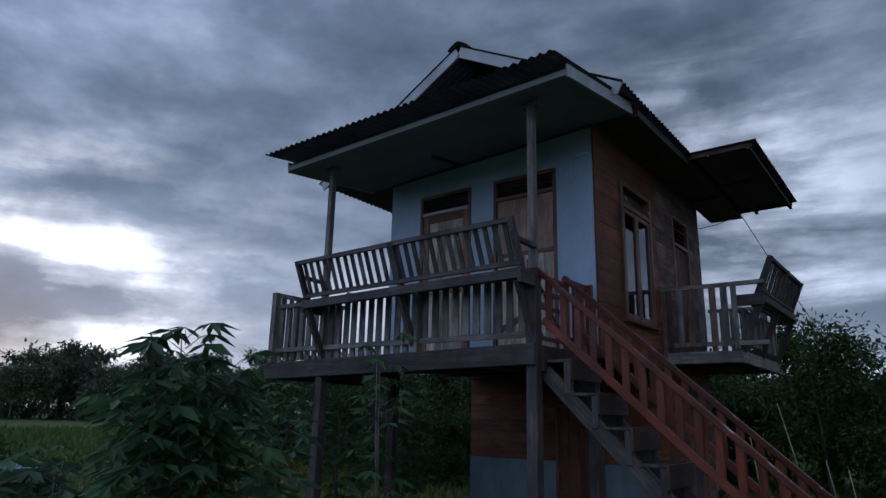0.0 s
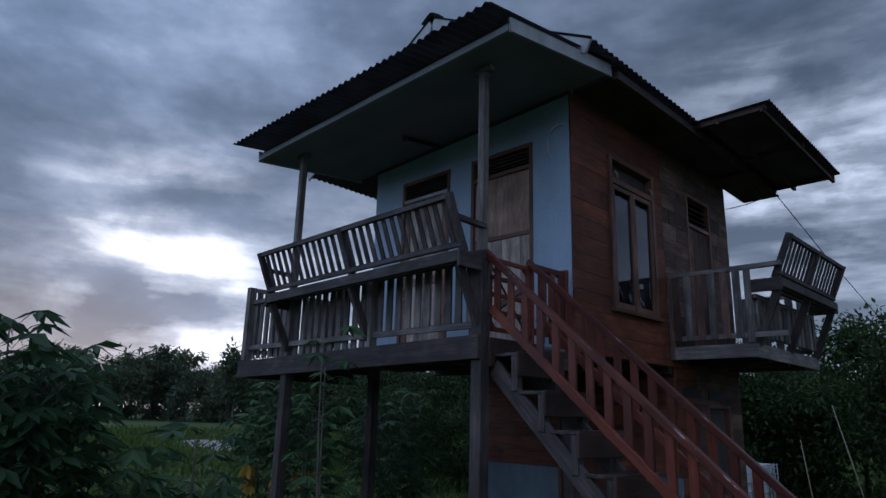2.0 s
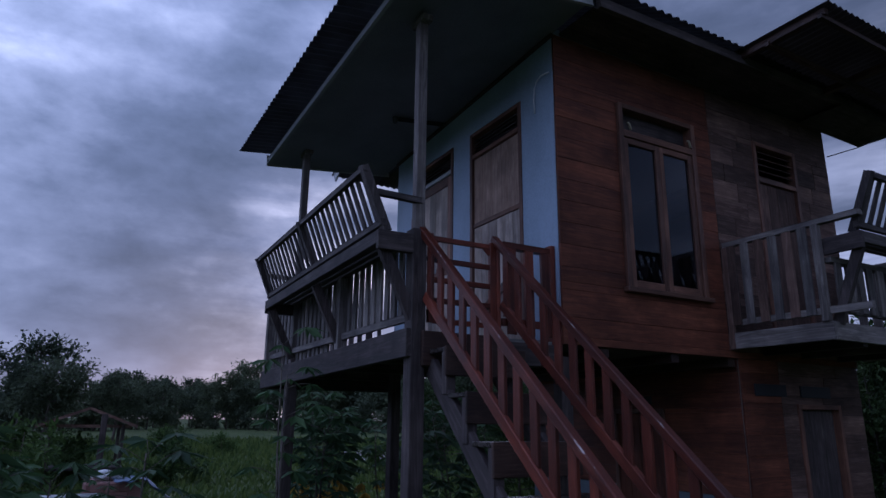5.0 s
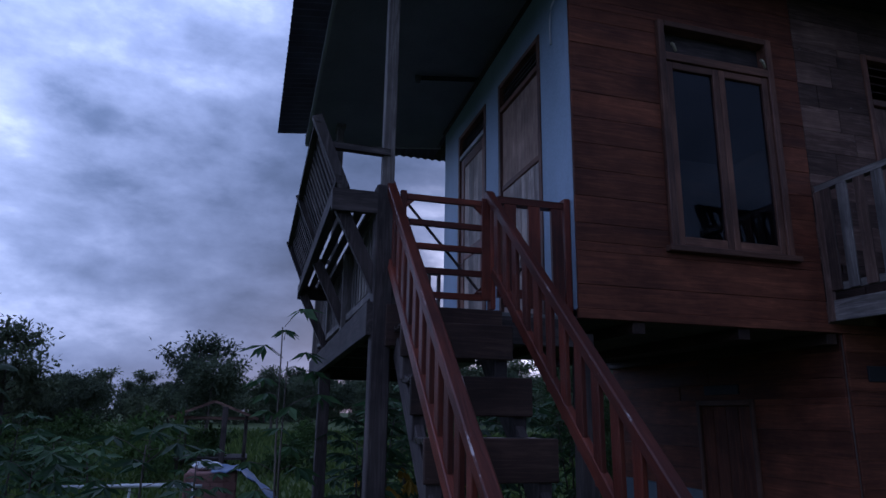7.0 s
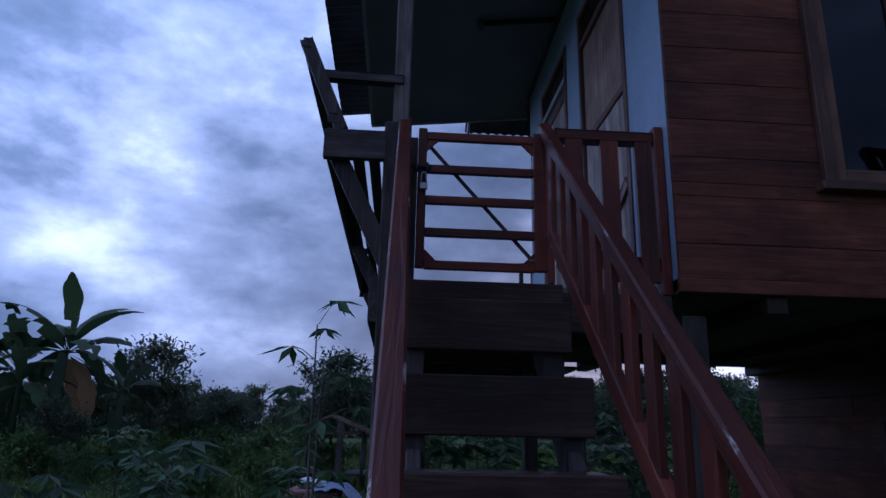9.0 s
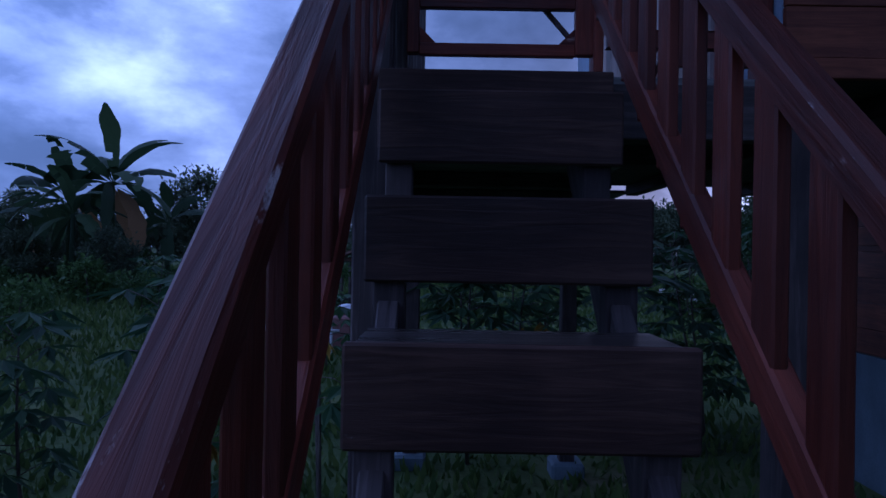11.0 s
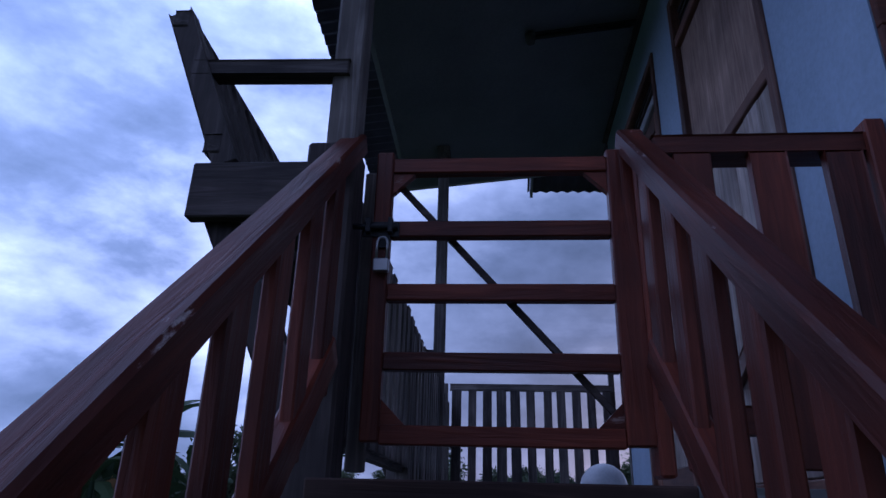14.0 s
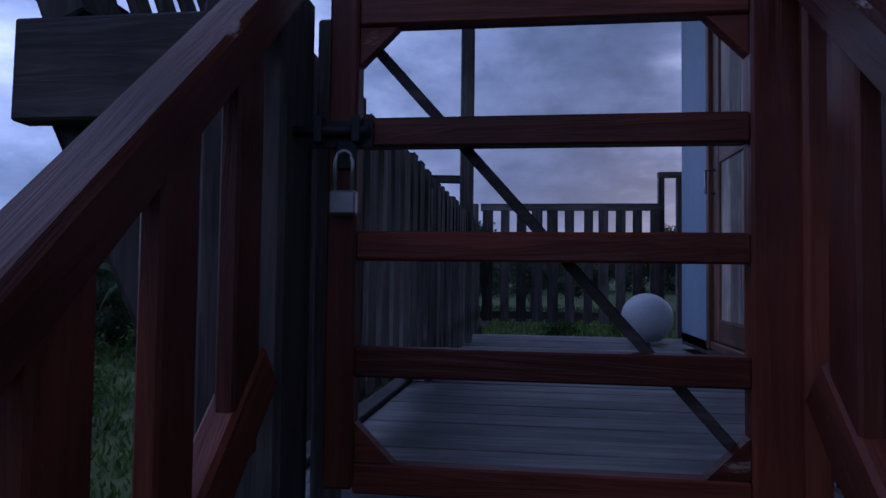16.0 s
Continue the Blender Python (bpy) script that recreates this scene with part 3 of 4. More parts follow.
# red railing between the stair and the house
railing("railing_east", "short red-brown varnished railing beside the gate", (-3.19, 6.60), (-3.19, 7.13), 2.40, 3.205, 3, red, 0.085, lambda u: 2.42, 0.12, 0.075)
t = thing("railing_post", "red-brown post fixed to the house corner", "post", (-3.15, 7.19, 2.4), "railing posts")
part("shaft", box(-3.225, -3.135, 7.10, 7.146, 2.36, 3.235), red["z"], t)

# ---- benches that lean out over the railings ----
def lean_bench(name, label, m, length, bays, zs, arms=True):
    """A bench along local x, leaning out to local -y; the seat's top at local z 0."""
    b = new(name)
    tagged(b, label, "bench")
    def put(pname, bm_, mat, lab=""):
        ob = new(pname, mesh_of(bm_, pname, mat))
        ob.parent = b
        return tagged(ob, lab)
    L = length
    n = 4
    for k in range(n):
        y0 = -0.30 + k * 0.085
        put("seat_board", box(0.042, L - 0.042, y0, y0 + 0.058, -0.03, 0.0), dark["x"])
    for x in (0.02, L - 0.02):
        put("end_board", box(x - 0.02, x + 0.02, -0.335, 0.04, -0.147, 0.006), dark["y"])
    put("front_board", box(0.04, L - 0.04, -0.335, -0.302, -0.10, 0.004), bench_wood["x"])
    lean = Vector((0, -0.190, 0.50))
    def back(u):
        return Vector((0, -0.275, 0.005)) + lean * u
    for x in (0.03, *[L * k / bays for k in range(1, bays)], L - 0.03):
        put("back_stile", beam(Vector((x, 0.02, 0)) + back(0), Vector((x, 0.0, 0)) + back(1.0), 0.05, 0.066), bench_wood["z"])
    put("top_rail", beam(Vector((0.004, 0, 0)) + back(0.95), Vector((L - 0.004, 0, 0)) + back(0.95), 0.035, 0.05), bench_wood["x"])
    put("low_rail", beam(Vector((0.004, 0, 0)) + back(0.12), Vector((L - 0.004, 0, 0)) + back(0.12), 0.035, 0.05), bench_wood["x"])
    ns = int(L / 0.127)
    for k in range(ns):
        x = 0.125 + k * (L - 0.25) / (ns - 1)
        q = Vector((x + random.uniform(-0.006, 0.006), 0.022, 0))
        put("back_slat", beam(q + back(0.10), q + back(0.97 + random.uniform(0, 0.03)), 0.050, 0.016, 0.003, None, (0, 1, 0.33)), bench_wood["z"])
    for x in ((0.03, L - 0.03) if arms else ()):
        put("armrest", beam(Vector((x, 0.04, 0.30)), Vector((x, -0.39, 0.31)), 0.045, 0.045), bench_wood["y"])
    for x in (0.07, *[L * k / 2 for k in range(1, 2)], L - 0.07):
        put("bracket", beam(Vector((x, -0.27, -0.11)), Vector((x, 0.0, zs + 0.04)), 0.045, 0.085), dark["z"])
    b.matrix_basis = m
    return b


lean_bench("porch_bench", "long grey slatted bench leaning out over the railing", pose(-6.44, 5.779, 3.072, 0, -1.0, 0), 3.31, 2, -0.70)
lean_bench("balcony_bench", "grey slatted bench leaning out over the balcony edge", pose(-2.02, 9.32, 3.35, 0, 0, 90), 2.26, 2, -0.80, False)

# ---- balcony ----
bal = thing("balcony_frame", "grey timber balcony floor with edge boards", "balcony", (-2.5, 10.4, 2.5), kind="structure")
part("edge_board", box(EAST + 0.012, -2.0, 9.27, 9.31, 2.44, 2.60), grey["x"], bal)
part("edge_board", box(-2.04, -2.0, 9.312, 11.60, 2.44, 2.60), grey["y"], bal)
part("edge_board", box(EAST + 0.012, -2.042, 11.56, 11.60, 2.44, 2.60), grey["x"], bal)
for y in (9.8, 10.45, 11.1):
    part("joist", box(EAST + 0.012, -2.042, y - 0.04, y + 0.04, 2.41, 2.56), dark["x"], bal)
for k in range(9):
    y = 9.315 + k * 0.249
    part("floor_board", box(EAST + 0.014, -2.045, y, y + 0.243, 2.562, 2.595), grey["x"], bal)
railing("balcony_railing_south", "grey slat railing on the balcony side", (EAST + 0.03, 9.30), (-1.66, 9.30), 2.60, 3.535, 0, grey, 0.09)
sl = thing("balcony_slats", "grey upright slats between balcony floor and rail", "railing", (-2.5, 9.3, 2.6), kind="structure")
for k in range(6):
    x = EAST + 0.12 + k * 0.152
    part("slat", box(x - 0.045, x + 0.045, 9.262, 9.282, 2.67, 3.484), grey["z"] if k % 2 else old["z"], sl)
part("upright", box(EAST + 0.012, EAST + 0.07, 9.262, 9.30, 2.44, 3.484), old["z"], sl)
part("corner_post", box(-2.085, -2.02, 9.245, 9.305, 2.602, 3.484), grey["z"], sl)
railing("balcony_railing_east", "grey slat railing under the balcony bench", (-2.03, 9.36), (-2.03, 11.56), 2.60, 3.19, 13, grey, 0.10, None, 0.12)
railing("balcony_railing_north", "grey slat railing on the far balcony side", (EAST + 0.03, 11.58), (-2.07, 11.58), 2.60, 3.535, 6, grey, 0.09)

# ---- roofs ----
porch_roof = thing("porch_roof", "low corrugated zinc roof over the porch", "roof", (-4.8, 6.2, 5.2), kind="structure")
corrugated("sheet", (-7.03, 5.09, 5.135), (-2.53, 5.13, 5.225), (-7.03, 7.20, 5.38), (-2.53, 7.20, 5.54), 0.105, 0.014, zinc, porch_roof)
part("fascia", beam((-6.93, 5.45, 5.018), (-2.575, 5.45, 5.128), 0.025, 0.068), ceil_paint, porch_roof, "greyed fascia board")
# the shaded gap under the sheet is put in as a dark board
part("eave_board", beam((-6.90, 5.50, 5.09), (-2.60, 5.50, 5.20), 0.02, 0.075), dark["x"], porch_roof, "dark board standing in for the shaded rafter space")
for x, dz, dn in ((-6.94, -0.105, -0.19), (-2.56, 0.0, 0.0)):
    part("fascia", beam((x, 5.44, 5.145 + dz), (x, 7.2, 5.42 + dn), 0.025, 0.14), white_paint, porch_roof, "white fascia board")
own = bmesh.new()
vs = [own.verts.new(c) for c in ((-6.92, 5.465, 4.985), (-2.58, 5.465, 5.10), (-2.58, SOUTH - 0.004, 5.355), (-6.92, SOUTH - 0.004, 5.16))]
own.faces.new(vs)
bmesh.ops.solidify(own, geom=own.faces[:], thickness=0.01)
solid("ceiling_porch", own, ceil_paint, "dull grey board ceiling under the porch roof", "ceiling", "structure")
# seam battens on the porch ceiling edge
part("batten", beam((-6.47, SOUTH - 0.02, 5.165), (EAST, SOUTH - 0.02, 5.318), 0.03, 0.035), dark["x"], porch_roof)

main_roof = thing("main_roof", "dark corrugated gable roof with white bargeboards", "roof", (-4.85, 9.4, 5.5), kind="structure")
RX, RZ, Y0, Y1 = -4.80, 6.80, 6.55, 12.27
corrugated("sheet", (-2.42, Y0, 5.49), (-2.42, Y1, 5.40), (RX, Y0, RZ), (RX, Y1, RZ - 0.03), 0.105, 0.014, zinc, main_roof)
corrugated("sheet", (-7.56, Y0, 5.25), (-7.56, Y1, 5.21), (RX, Y0, RZ), (RX, Y1, RZ - 0.03), 0.105, 0.014, zinc, main_roof)
own = bmesh.new()
rl = []
for x, z in ((-4.97, RZ - 0.05), (-4.85, RZ + 0.03), (-4.80, RZ + 0.045), (-4.75, RZ + 0.03), (-4.63, RZ - 0.05)):
    rl.append((own.verts.new((x, Y0 - 0.02, z)), own.verts.new((x, Y1, z - 0.03))))
for p, q in zip(rl, rl[1:]):
    own.faces.new((p[0], q[0], q[1], p[1]))
bmesh.ops.solidify(own, geom=own.faces[:], thickness=0.004)
part("ridge_cap", own, zinc, main_roof)
for s, ex, ez in ((1, -2.45, 5.40), (-1, -7.48, 5.20)):
    part("bargeboard", beam((RX + s * 0.012, Y0 + 0.03, RZ - 0.11), (ex, Y0 + 0.03, ez), 0.022, 0.15, 0.003, None, (-s * 0.49, 0, 0.87)), white_paint, main_roof, "white painted bargeboard")
own = bmesh.new()
tri = [own.verts.new(c) for c in ((-6.9, SOUTH + 0.02, 5.44), (-2.75, SOUTH + 0.02, 5.52), (RX, SOUTH + 0.02, RZ - 0.05))]
own.faces.new(tri)
bmesh.ops.solidify(own, geom=own.faces[:], thickness=0.03)
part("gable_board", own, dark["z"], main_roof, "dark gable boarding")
own = bmesh.new()
tri = [own.verts.new(c) for c in ((-6.9, NORTH - 0.02, 5.42), (-2.75, NORTH - 0.02, 5.42), (RX, NORTH - 0.02, RZ - 0.08))]
own.faces.new(tri)
bmesh.ops.solidify(own, geom=own.faces[:], thickness=0.03)
part("gable_board", own, dark["z"], main_roof, "dark gable boarding")
for x0, x1 in ((EAST + 0.002, -2.56), (-7.3, WEST - 0.002)):
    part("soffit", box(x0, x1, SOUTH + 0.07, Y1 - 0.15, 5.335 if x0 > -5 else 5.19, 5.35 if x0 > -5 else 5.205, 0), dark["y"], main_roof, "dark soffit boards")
part("purlin", box(-2.56, -2.50, SOUTH + 0.1, Y1 - 0.06, 5.33, 5.43), dark["y"], main_roof)

awn = thing("balcony_awning", "corrugated zinc awning over the balcony", "awning", (-2.0, 10.6, 5.4), kind="structure")
corrugated("sheet", (-1.55, 9.12, 5.475), (-1.55, 12.12, 5.385), (-2.62, 9.12, 5.47), (-2.62, 12.12, 5.39), 0.09, 0.011, rust, awn)
for y, z in ((9.2, 5.43), (10.6, 5.39), (12.0, 5.345)):
    part("rafter", beam((-3.05, y, z - 0.01), (-1.62, y, z), 0.05, 0.07), step_wood["x"], awn)
for x in (-1.66, -2.2):
    part("purlin", beam((x, 9.15, 5.385), (x, 12.1, 5.295), 0.04, 0.05), step_wood["y"], awn)
part("eave_panel", beam((-2.75, 10.9, 5.30), (-2.75, 12.2, 5.27), 0.55, 0.012), dark["y"], awn, "brown soffit panel")

# electric wires from the awning
for nm, pts in (("wire", [(-2.41, 11.35, 5.28), (-2.36, 11.62, 5.145), (-2.19, 13.25, 4.47), (-2.0, 14.9, 3.83), (-1.6, 18.5, 2.45), (-1.3, 21.0, 1.55)]),
                ("wire", [(-2.6, 12.15, 5.29), (-2.85, 11.85, 5.12), (-3.05, 11.47, 4.98)])):
    tagged(new(nm, mesh_of(tube(pts, 0.007, 5), nm, wire_mat)), "thin black wire hanging from the awning", "wire")

# tube lamp on the porch ceiling
lamp = thing("tube_lamp", "unlit slim lamp batten on the porch ceiling", "lamp", (-5.1, 6.45, 5.13))
part("batten", beam((-5.1, 6.44, 5.128), (-5.1, 7.13, 5.215), 0.03, 0.022), blackmetal, lamp)
part("tube", tube([(-5.1, 6.46, 5.108), (-5.1, 7.08, 5.186)], 0.011, 8), blackmetal, lamp)
part("socket", tube([(-5.1, 6.45, 5.14), (-5.1, 6.45, 5.075)], [0.035, 0.028], 10), zinc, lamp, "round grey lamp holder")

# ---- lower storey ----
LS = 9.40
HS = [(-4.86, -4.06, 0.05, 1.88)]
HE = [(10.25, 11.0, 0.05, 1.93)]
lower_south = solid("wall_lower_south", panel_wall("y", LS, LS + 0.1, WEST, EAST - 0.031, -0.02, 2.36, HS), room_mat, "brown plank wall of the lower room on a plinth", "wall", "structure")
lower_east = solid("wall_lower_east", panel_wall("x", EAST - 0.03, EAST - 0.1, LS + 0.1, NORTH, -0.02, 2.36, HE), room_mat, "brown plank wall of the lower room", "wall", "structure")
solid("wall_lower_west", panel_wall("x", WEST, WEST + 0.1, LS + 0.1, NORTH, -0.02, 2.36, []), brown["y"], "brown plank wall of the lower room", "wall", "structure")
solid("wall_lower_north", panel_wall("y", NORTH - 0.1, NORTH, WEST + 0.1, EAST - 0.1, -0.02, 2.36, []), brown["x"], "brown plank wall of the lower room", "wall", "structure")
solid("plinth", panel_wall("y", LS - 0.03, LS - 0.002, WEST - 0.01, EAST + 0.01, -0.02, 1.02, HS), plinth_mat, "blue-grey rendered plinth of the lower room", "plinth", "structure")
d4 = thing("door_4", "closed narrow plank door of the lower room", "door", (-4.46, LS, 0.05), kind="structure")
for a in (-4.86, -4.11):
    part("jamb", box(a, a + 0.05, LS - 0.045, LS + 0.08, 0.05, 1.88), frame_wood["z"], d4)
part("head", box(-4.81, -4.11, LS - 0.045, LS + 0.08, 1.83, 1.88), frame_wood["x"], d4)
for k in range(4):
    part("board", box(-4.808 + k * 0.1745, -4.812 + (k + 1) * 0.1745, LS - 0.02, LS + 0.01, 0.06, 1.825), brown["z"], d4)
# proud black plate in place of a slot; its dark is colour only
part("vent", box(-4.73, -4.24, LS - 0.036, LS - 0.02, 1.93, 2.02, 0.003), blackmetal, d4, "black plate standing in for the shade of a vent slot")
d5 = thing("door_5", "doorway of the lower room filled by a dark timber leaf", "door", (EAST, 10.6, 0.05), kind="structure")
for a in (10.25, 10.95):
    part("jamb", box(EAST - 0.1, EAST + 0.02, a, a + 0.05, 0.05, 1.93), frame_wood["z"], d5)
part("head", box(EAST - 0.1, EAST + 0.02, 10.30, 10.95, 1.88, 1.93), frame_wood["y"], d5)
# slots are not cut: black plates give their shade by colour
for y0, y1 in ((9.58, 10.08), (10.33, 10.85)):
    part("vent", box(EAST - 0.01, EAST + 0.012, y0, y1, 2.0, 2.12, 0.003), blackmetal, d5, "black plate standing in for the shade of a vent slot")
part("leaf", box(EAST - 0.08, EAST - 0.05, 10.31, 10.94, 0.06, 1.875), dark["z"], d5)

# ---- stair ----
SL, SR = 5.843, 6.549
K = 0.893
def rail_z(x):
    return 3.225 + (-3.17 - x) * K


st = thing("staircase", "steep open timber stair with red-brown handrails", "staircase", (-1.9, 6.19, 0))
STEPS = [(-2.80, 2.245), (-2.515, 1.915), (-2.20, 1.60), (-1.89, 1.29), (-1.58, 0.98), (-1.27, 0.67), (-0.96, 0.36)]
for x, z in STEPS:
    s = part("tread", box(x - 0.28, x - 0.029, 5.87, 6.54, z - 0.036, z - 0.004, 0.005), tread_wood, st, "dark worn tread")
    part("riser", box(x - 0.028, x, 5.855, 6.558, z - 0.212, z, 0.006), step_wood["y"], s, "broad dark riser board")
    for y in (5.915, 6.49):
        part("cleat", box(x - 0.095, x - 0.03, y - 0.04, y + 0.04, z - 0.34, z - 0.037), dark["z"], s)
for y in (5.915, 6.49):
    slanted("stringer", (-3.12, y, 2.12), (-0.82, y, -0.16), 0.055, 0.15, 0.005, dark["x"], st, "dark slanting stringer")
part("top_riser", box(-3.125, -3.09, 5.82, 6.60, 2.12, 2.383), step_wood["y"], st)
XE, BAL = -0.55, 0.158
for y in (SL, SR):
    yo = y - 0.005 if y == SL else y + 0.003
    hr = slanted("handrail", (-3.22, yo, rail_z(-3.22) - 0.036), (XE, yo, rail_z(XE) - 0.036), 0.064 if y == SL else 0.060, 0.058, 0.007, red["x"], st, "red-brown handrail with chipped edges")
    hr.data.materials.append(edge_red)
    for f in hr.data.polygons:
        if max(abs(q) for q in f.normal) < 0.95:
            f.material_index = 1
    slanted("lower_rail", (-3.10, y, rail_z(-3.10) - 0.515), (XE, y, rail_z(XE) - 0.515), 0.042, 0.075, 0.006, red["x"], st)
    n = int((XE + 3.05) / BAL)
    for k in range(n):
        x = -3.03 + k * BAL
        o = 0.004 if y == SL else -0.004
        part("baluster", box(x - 0.035, x + 0.035, y - 0.013 + o, y + 0.013 + o, rail_z(x) - 0.56, rail_z(x) - 0.05, 0.004), red["z"], st)
    part("newel", box(XE - 0.05, XE + 0.05, y - 0.045, y + 0.045, -0.03, rail_z(XE) + 0.03, 0.008), red["z"], st)
part("newel", box(-3.26, -3.175, SL - 0.06, SL + 0.0, 2.40, 3.30, 0.006), red["z"], st)
part("newel", box(-3.245, -3.165, SR + 0.0, SR + 0.034, 2.40, 3.235, 0.006), red["z"], st)

# ---- gate ----
gate = thing("gate", "red-brown timber gate closed by a padlock", "gate", (-3.19, 6.22, 2.45))
GX0, GX1 = -3.215, -3.178
part("stile", box(GX0, GX1, 5.908, 5.951, 2.462, 3.185, 0.004), red["z"], gate)
part("stile", box(GX0, GX1, 6.488, 6.555, 2.462, 3.185, 0.004), red["z"], gate)
for z in (3.145, 2.969, 2.806, 2.641, 2.478):
    part("bar", box(GX0 + 0.004, GX1 - 0.002, 5.951, 6.488, z - 0.021, z + 0.021, 0.003), red["y"], gate)
for y, z, sy, sz in ((5.952, 3.123, 1, -1), (6.487, 3.123, -1, -1), (5.952, 2.500, 1, 1), (6.487, 2.500, -1, 1)):
    own = bmesh.new()
    v = [own.verts.new(c) for c in ((GX1 - 0.008, y, z), (GX1 - 0.008, y + sy * 0.055, z), (GX1 - 0.008, y, z + sz * 0.055))]
    own.faces.new(v)
    e = bmesh.ops.extrude_face_region(own, geom=own.faces[:])
    bmesh.ops.translate(own, vec=(-0.022, 0, 0), verts=[g for g in e["geom"] if isinstance(g, bmesh.types.BMVert)])
    bmesh.ops.recalc_face_normals(own, faces=own.faces[:])
    part("gusset", own, red["y"], gate)
part("brace", beam((GX0 - 0.008, 5.966, 3.105), (GX0 - 0.008, 6.492, 2.515), 0.012, 0.015, 0.002), dark["y"], gate, "dark diagonal brace")
part("bolt_plate", box(GX1, GX1 + 0.006, 5.885, 5.975, 2.945, 2.985, 0.001), blackmetal, gate, "black iron bolt")
part("bolt", tube([(GX1 + 0.014, 5.86, 2.968), (GX1 + 0.014, 5.972, 2.968)], 0.008, 8), blackmetal, gate, "black iron bolt")
for y in (5.90, 5.955):
    part("keeper", box(GX1 + 0.002, GX1 + 0.026, y - 0.006, y + 0.006, 2.95, 2.988, 0.001), blackmetal, gate)
part("hasp", box(GX1 + 0.004, GX1 + 0.008, 5.923, 5.953, 2.915, 2.955, 0.001), blackmetal, gate)
post_b = thing("gate_post", "dark timber post beside the gate", "post", (-3.26, 5.868, 2.4))
part("shaft", box(-3.285, -3.262, 5.862, 5.908, 2.402, 3.17), grey["z"], post_b)
pl = thing("padlock", "small steel padlock hanging on the gate bolt", "padlock", (-3.16, 5.938, 2.88))
sh = [(-3.158, 5.938 + 0.0125 * math.cos(a), 2.922 + 0.016 * math.sin(a)) for a in [math.pi * k / 8 for k in range(9)]]
part("shackle", tube([(-3.158, 5.9505, 2.875)] + sh + [(-3.158, 5.9255, 2.875)], 0.0032, 8), steel, pl)
part("body", box(-3.167, -3.149, 5.919, 5.957, 2.848, 2.882, 0.003), steel, pl, "brushed steel lock body")

# white jug on the deck
jug = thing("water_jug", "white rounded plastic jug lying on the porch deck", "jug", (-6.80, 7.0, 2.33))
own = bmesh.new()
bmesh.ops.create_uvsphere(own, u_segments=28, v_segments=18, radius=1)
for v in own.verts:
    c = v.co
    c.x = math.copysign(abs(c.x) ** 0.7, c.x) * 0.22
    k = 1 + 0.02 * math.cos(c.x * 90)
    c.y *= 0.16 * k
    c.z *= 0.16 * k
    v.co = c + Vector((-6.80, 7.0, 2.493))
for f in own.faces:
    f.smooth = True
part("body", own, white_plastic, jug)
part("neck", tube([(-7.01, 7.0, 2.495), (-7.06, 7.0, 2.495)], [0.045, 0.03], 12), white_plastic, jug)
part("cap", tube([(-7.06, 7.0, 2.495), (-7.085, 7.0, 2.495)], 0.034, 12), blue_tarp, jug, "blue screw cap")


# ---- plants ----
rng = np.random.default_rng(7)


def leaf_mesh(name, base, way, length, width, mat, fold=0.25):
    """Many folded lens-shaped leaves as one mesh: base, way (N x 3), length, width (N)."""
    n = len(base)
    way = way / (np.linalg.norm(way, axis=1, keepdims=True) + 1e-9)
    ref = rng.normal(size=(n, 3)) * 0.35 + np.array([0, 0, 1.0])
    side = np.cross(way, ref)
    side /= np.linalg.norm(side, axis=1, keepdims=True) + 1e-9
    up = np.cross(side, way)
    L, W = length[:, None], width[:, None]
    mid = base + way * L * 0.45
    v = np.stack([base, mid + side * W / 2 + up * W * fold, base + way * L, mid - side * W / 2 + up * W * fold], 1).reshape(-1, 3)
    i = np.arange(n)[:, None] * 4
    f = np.concatenate([i + np.array([[0, 1, 2]]), i + np.array([[0, 2, 3]])], 1).reshape(-1, 3)
    me = bpy.data.meshes.new(name)
    me.from_pydata(v.tolist(), [], f.tolist())
    me.materials.append(mat)
    return me


def child(name, me, parent, label=""):
    ob = new(name, me)
    ob.parent = parent
    return tagged(ob, label)


def limb_tree(name, label, category, height, spread, lobes, leaves, size, trunk_r, crown_from, group, mat=None):
    """A tree at the origin: tapered trunk, limbs, and an uneven crown of many leaves round the limbs' ends."""
    t = thing(name, label, category, (0, 0, 0), group)
    bend = rng.normal(size=2) * 0.05 * height
    trunk = [(bend[0] * s * s, bend[1] * s * s, height * 0.86 * s) for s in np.linspace(0, 1, 7)]
    own = tube(trunk, [trunk_r * (1.15 - 0.95 * s) for s in np.linspace(0, 1, 7)], 7)
    ends = []
    for k in range(lobes):
        s = crown_from + (0.95 - crown_from) * (k + rng.random()) / lobes
        a = rng.random() * 2 * math.pi
        o = Vector((bend[0] * s * s, bend[1] * s * s, height * 0.86 * s))
        reach = spread * (0.35 + 0.65 * rng.random()) * (1.15 - 0.6 * abs(s - 0.6))
        e = o + Vector((math.cos(a) * reach, math.sin(a) * reach, height * (0.06 + 0.12 * rng.random())))
        tube([o, o.lerp(e, 0.5) + Vector((0, 0, -0.02 * height)), e], [trunk_r * 0.45 * (1.1 - s), trunk_r * 0.25, trunk_r * 0.1], 5, own)
        ends += [e, o.lerp(e, 0.6)]
    part("trunk", own, bark, t)
    ends.append(Vector((bend[0], bend[1], height * 0.92)))
    e = np.array([tuple(p) for p in ends])
    pick = rng.integers(0, len(e), leaves)
    rad = np.abs(rng.normal(size=(leaves, 1))) ** 0.7
    off = rng.normal(size=(leaves, 3))
    off /= np.linalg.norm(off, axis=1, keepdims=True)
    base = e[pick] + off * rad * spread * 0.30 * np.array([1, 1, 0.7])
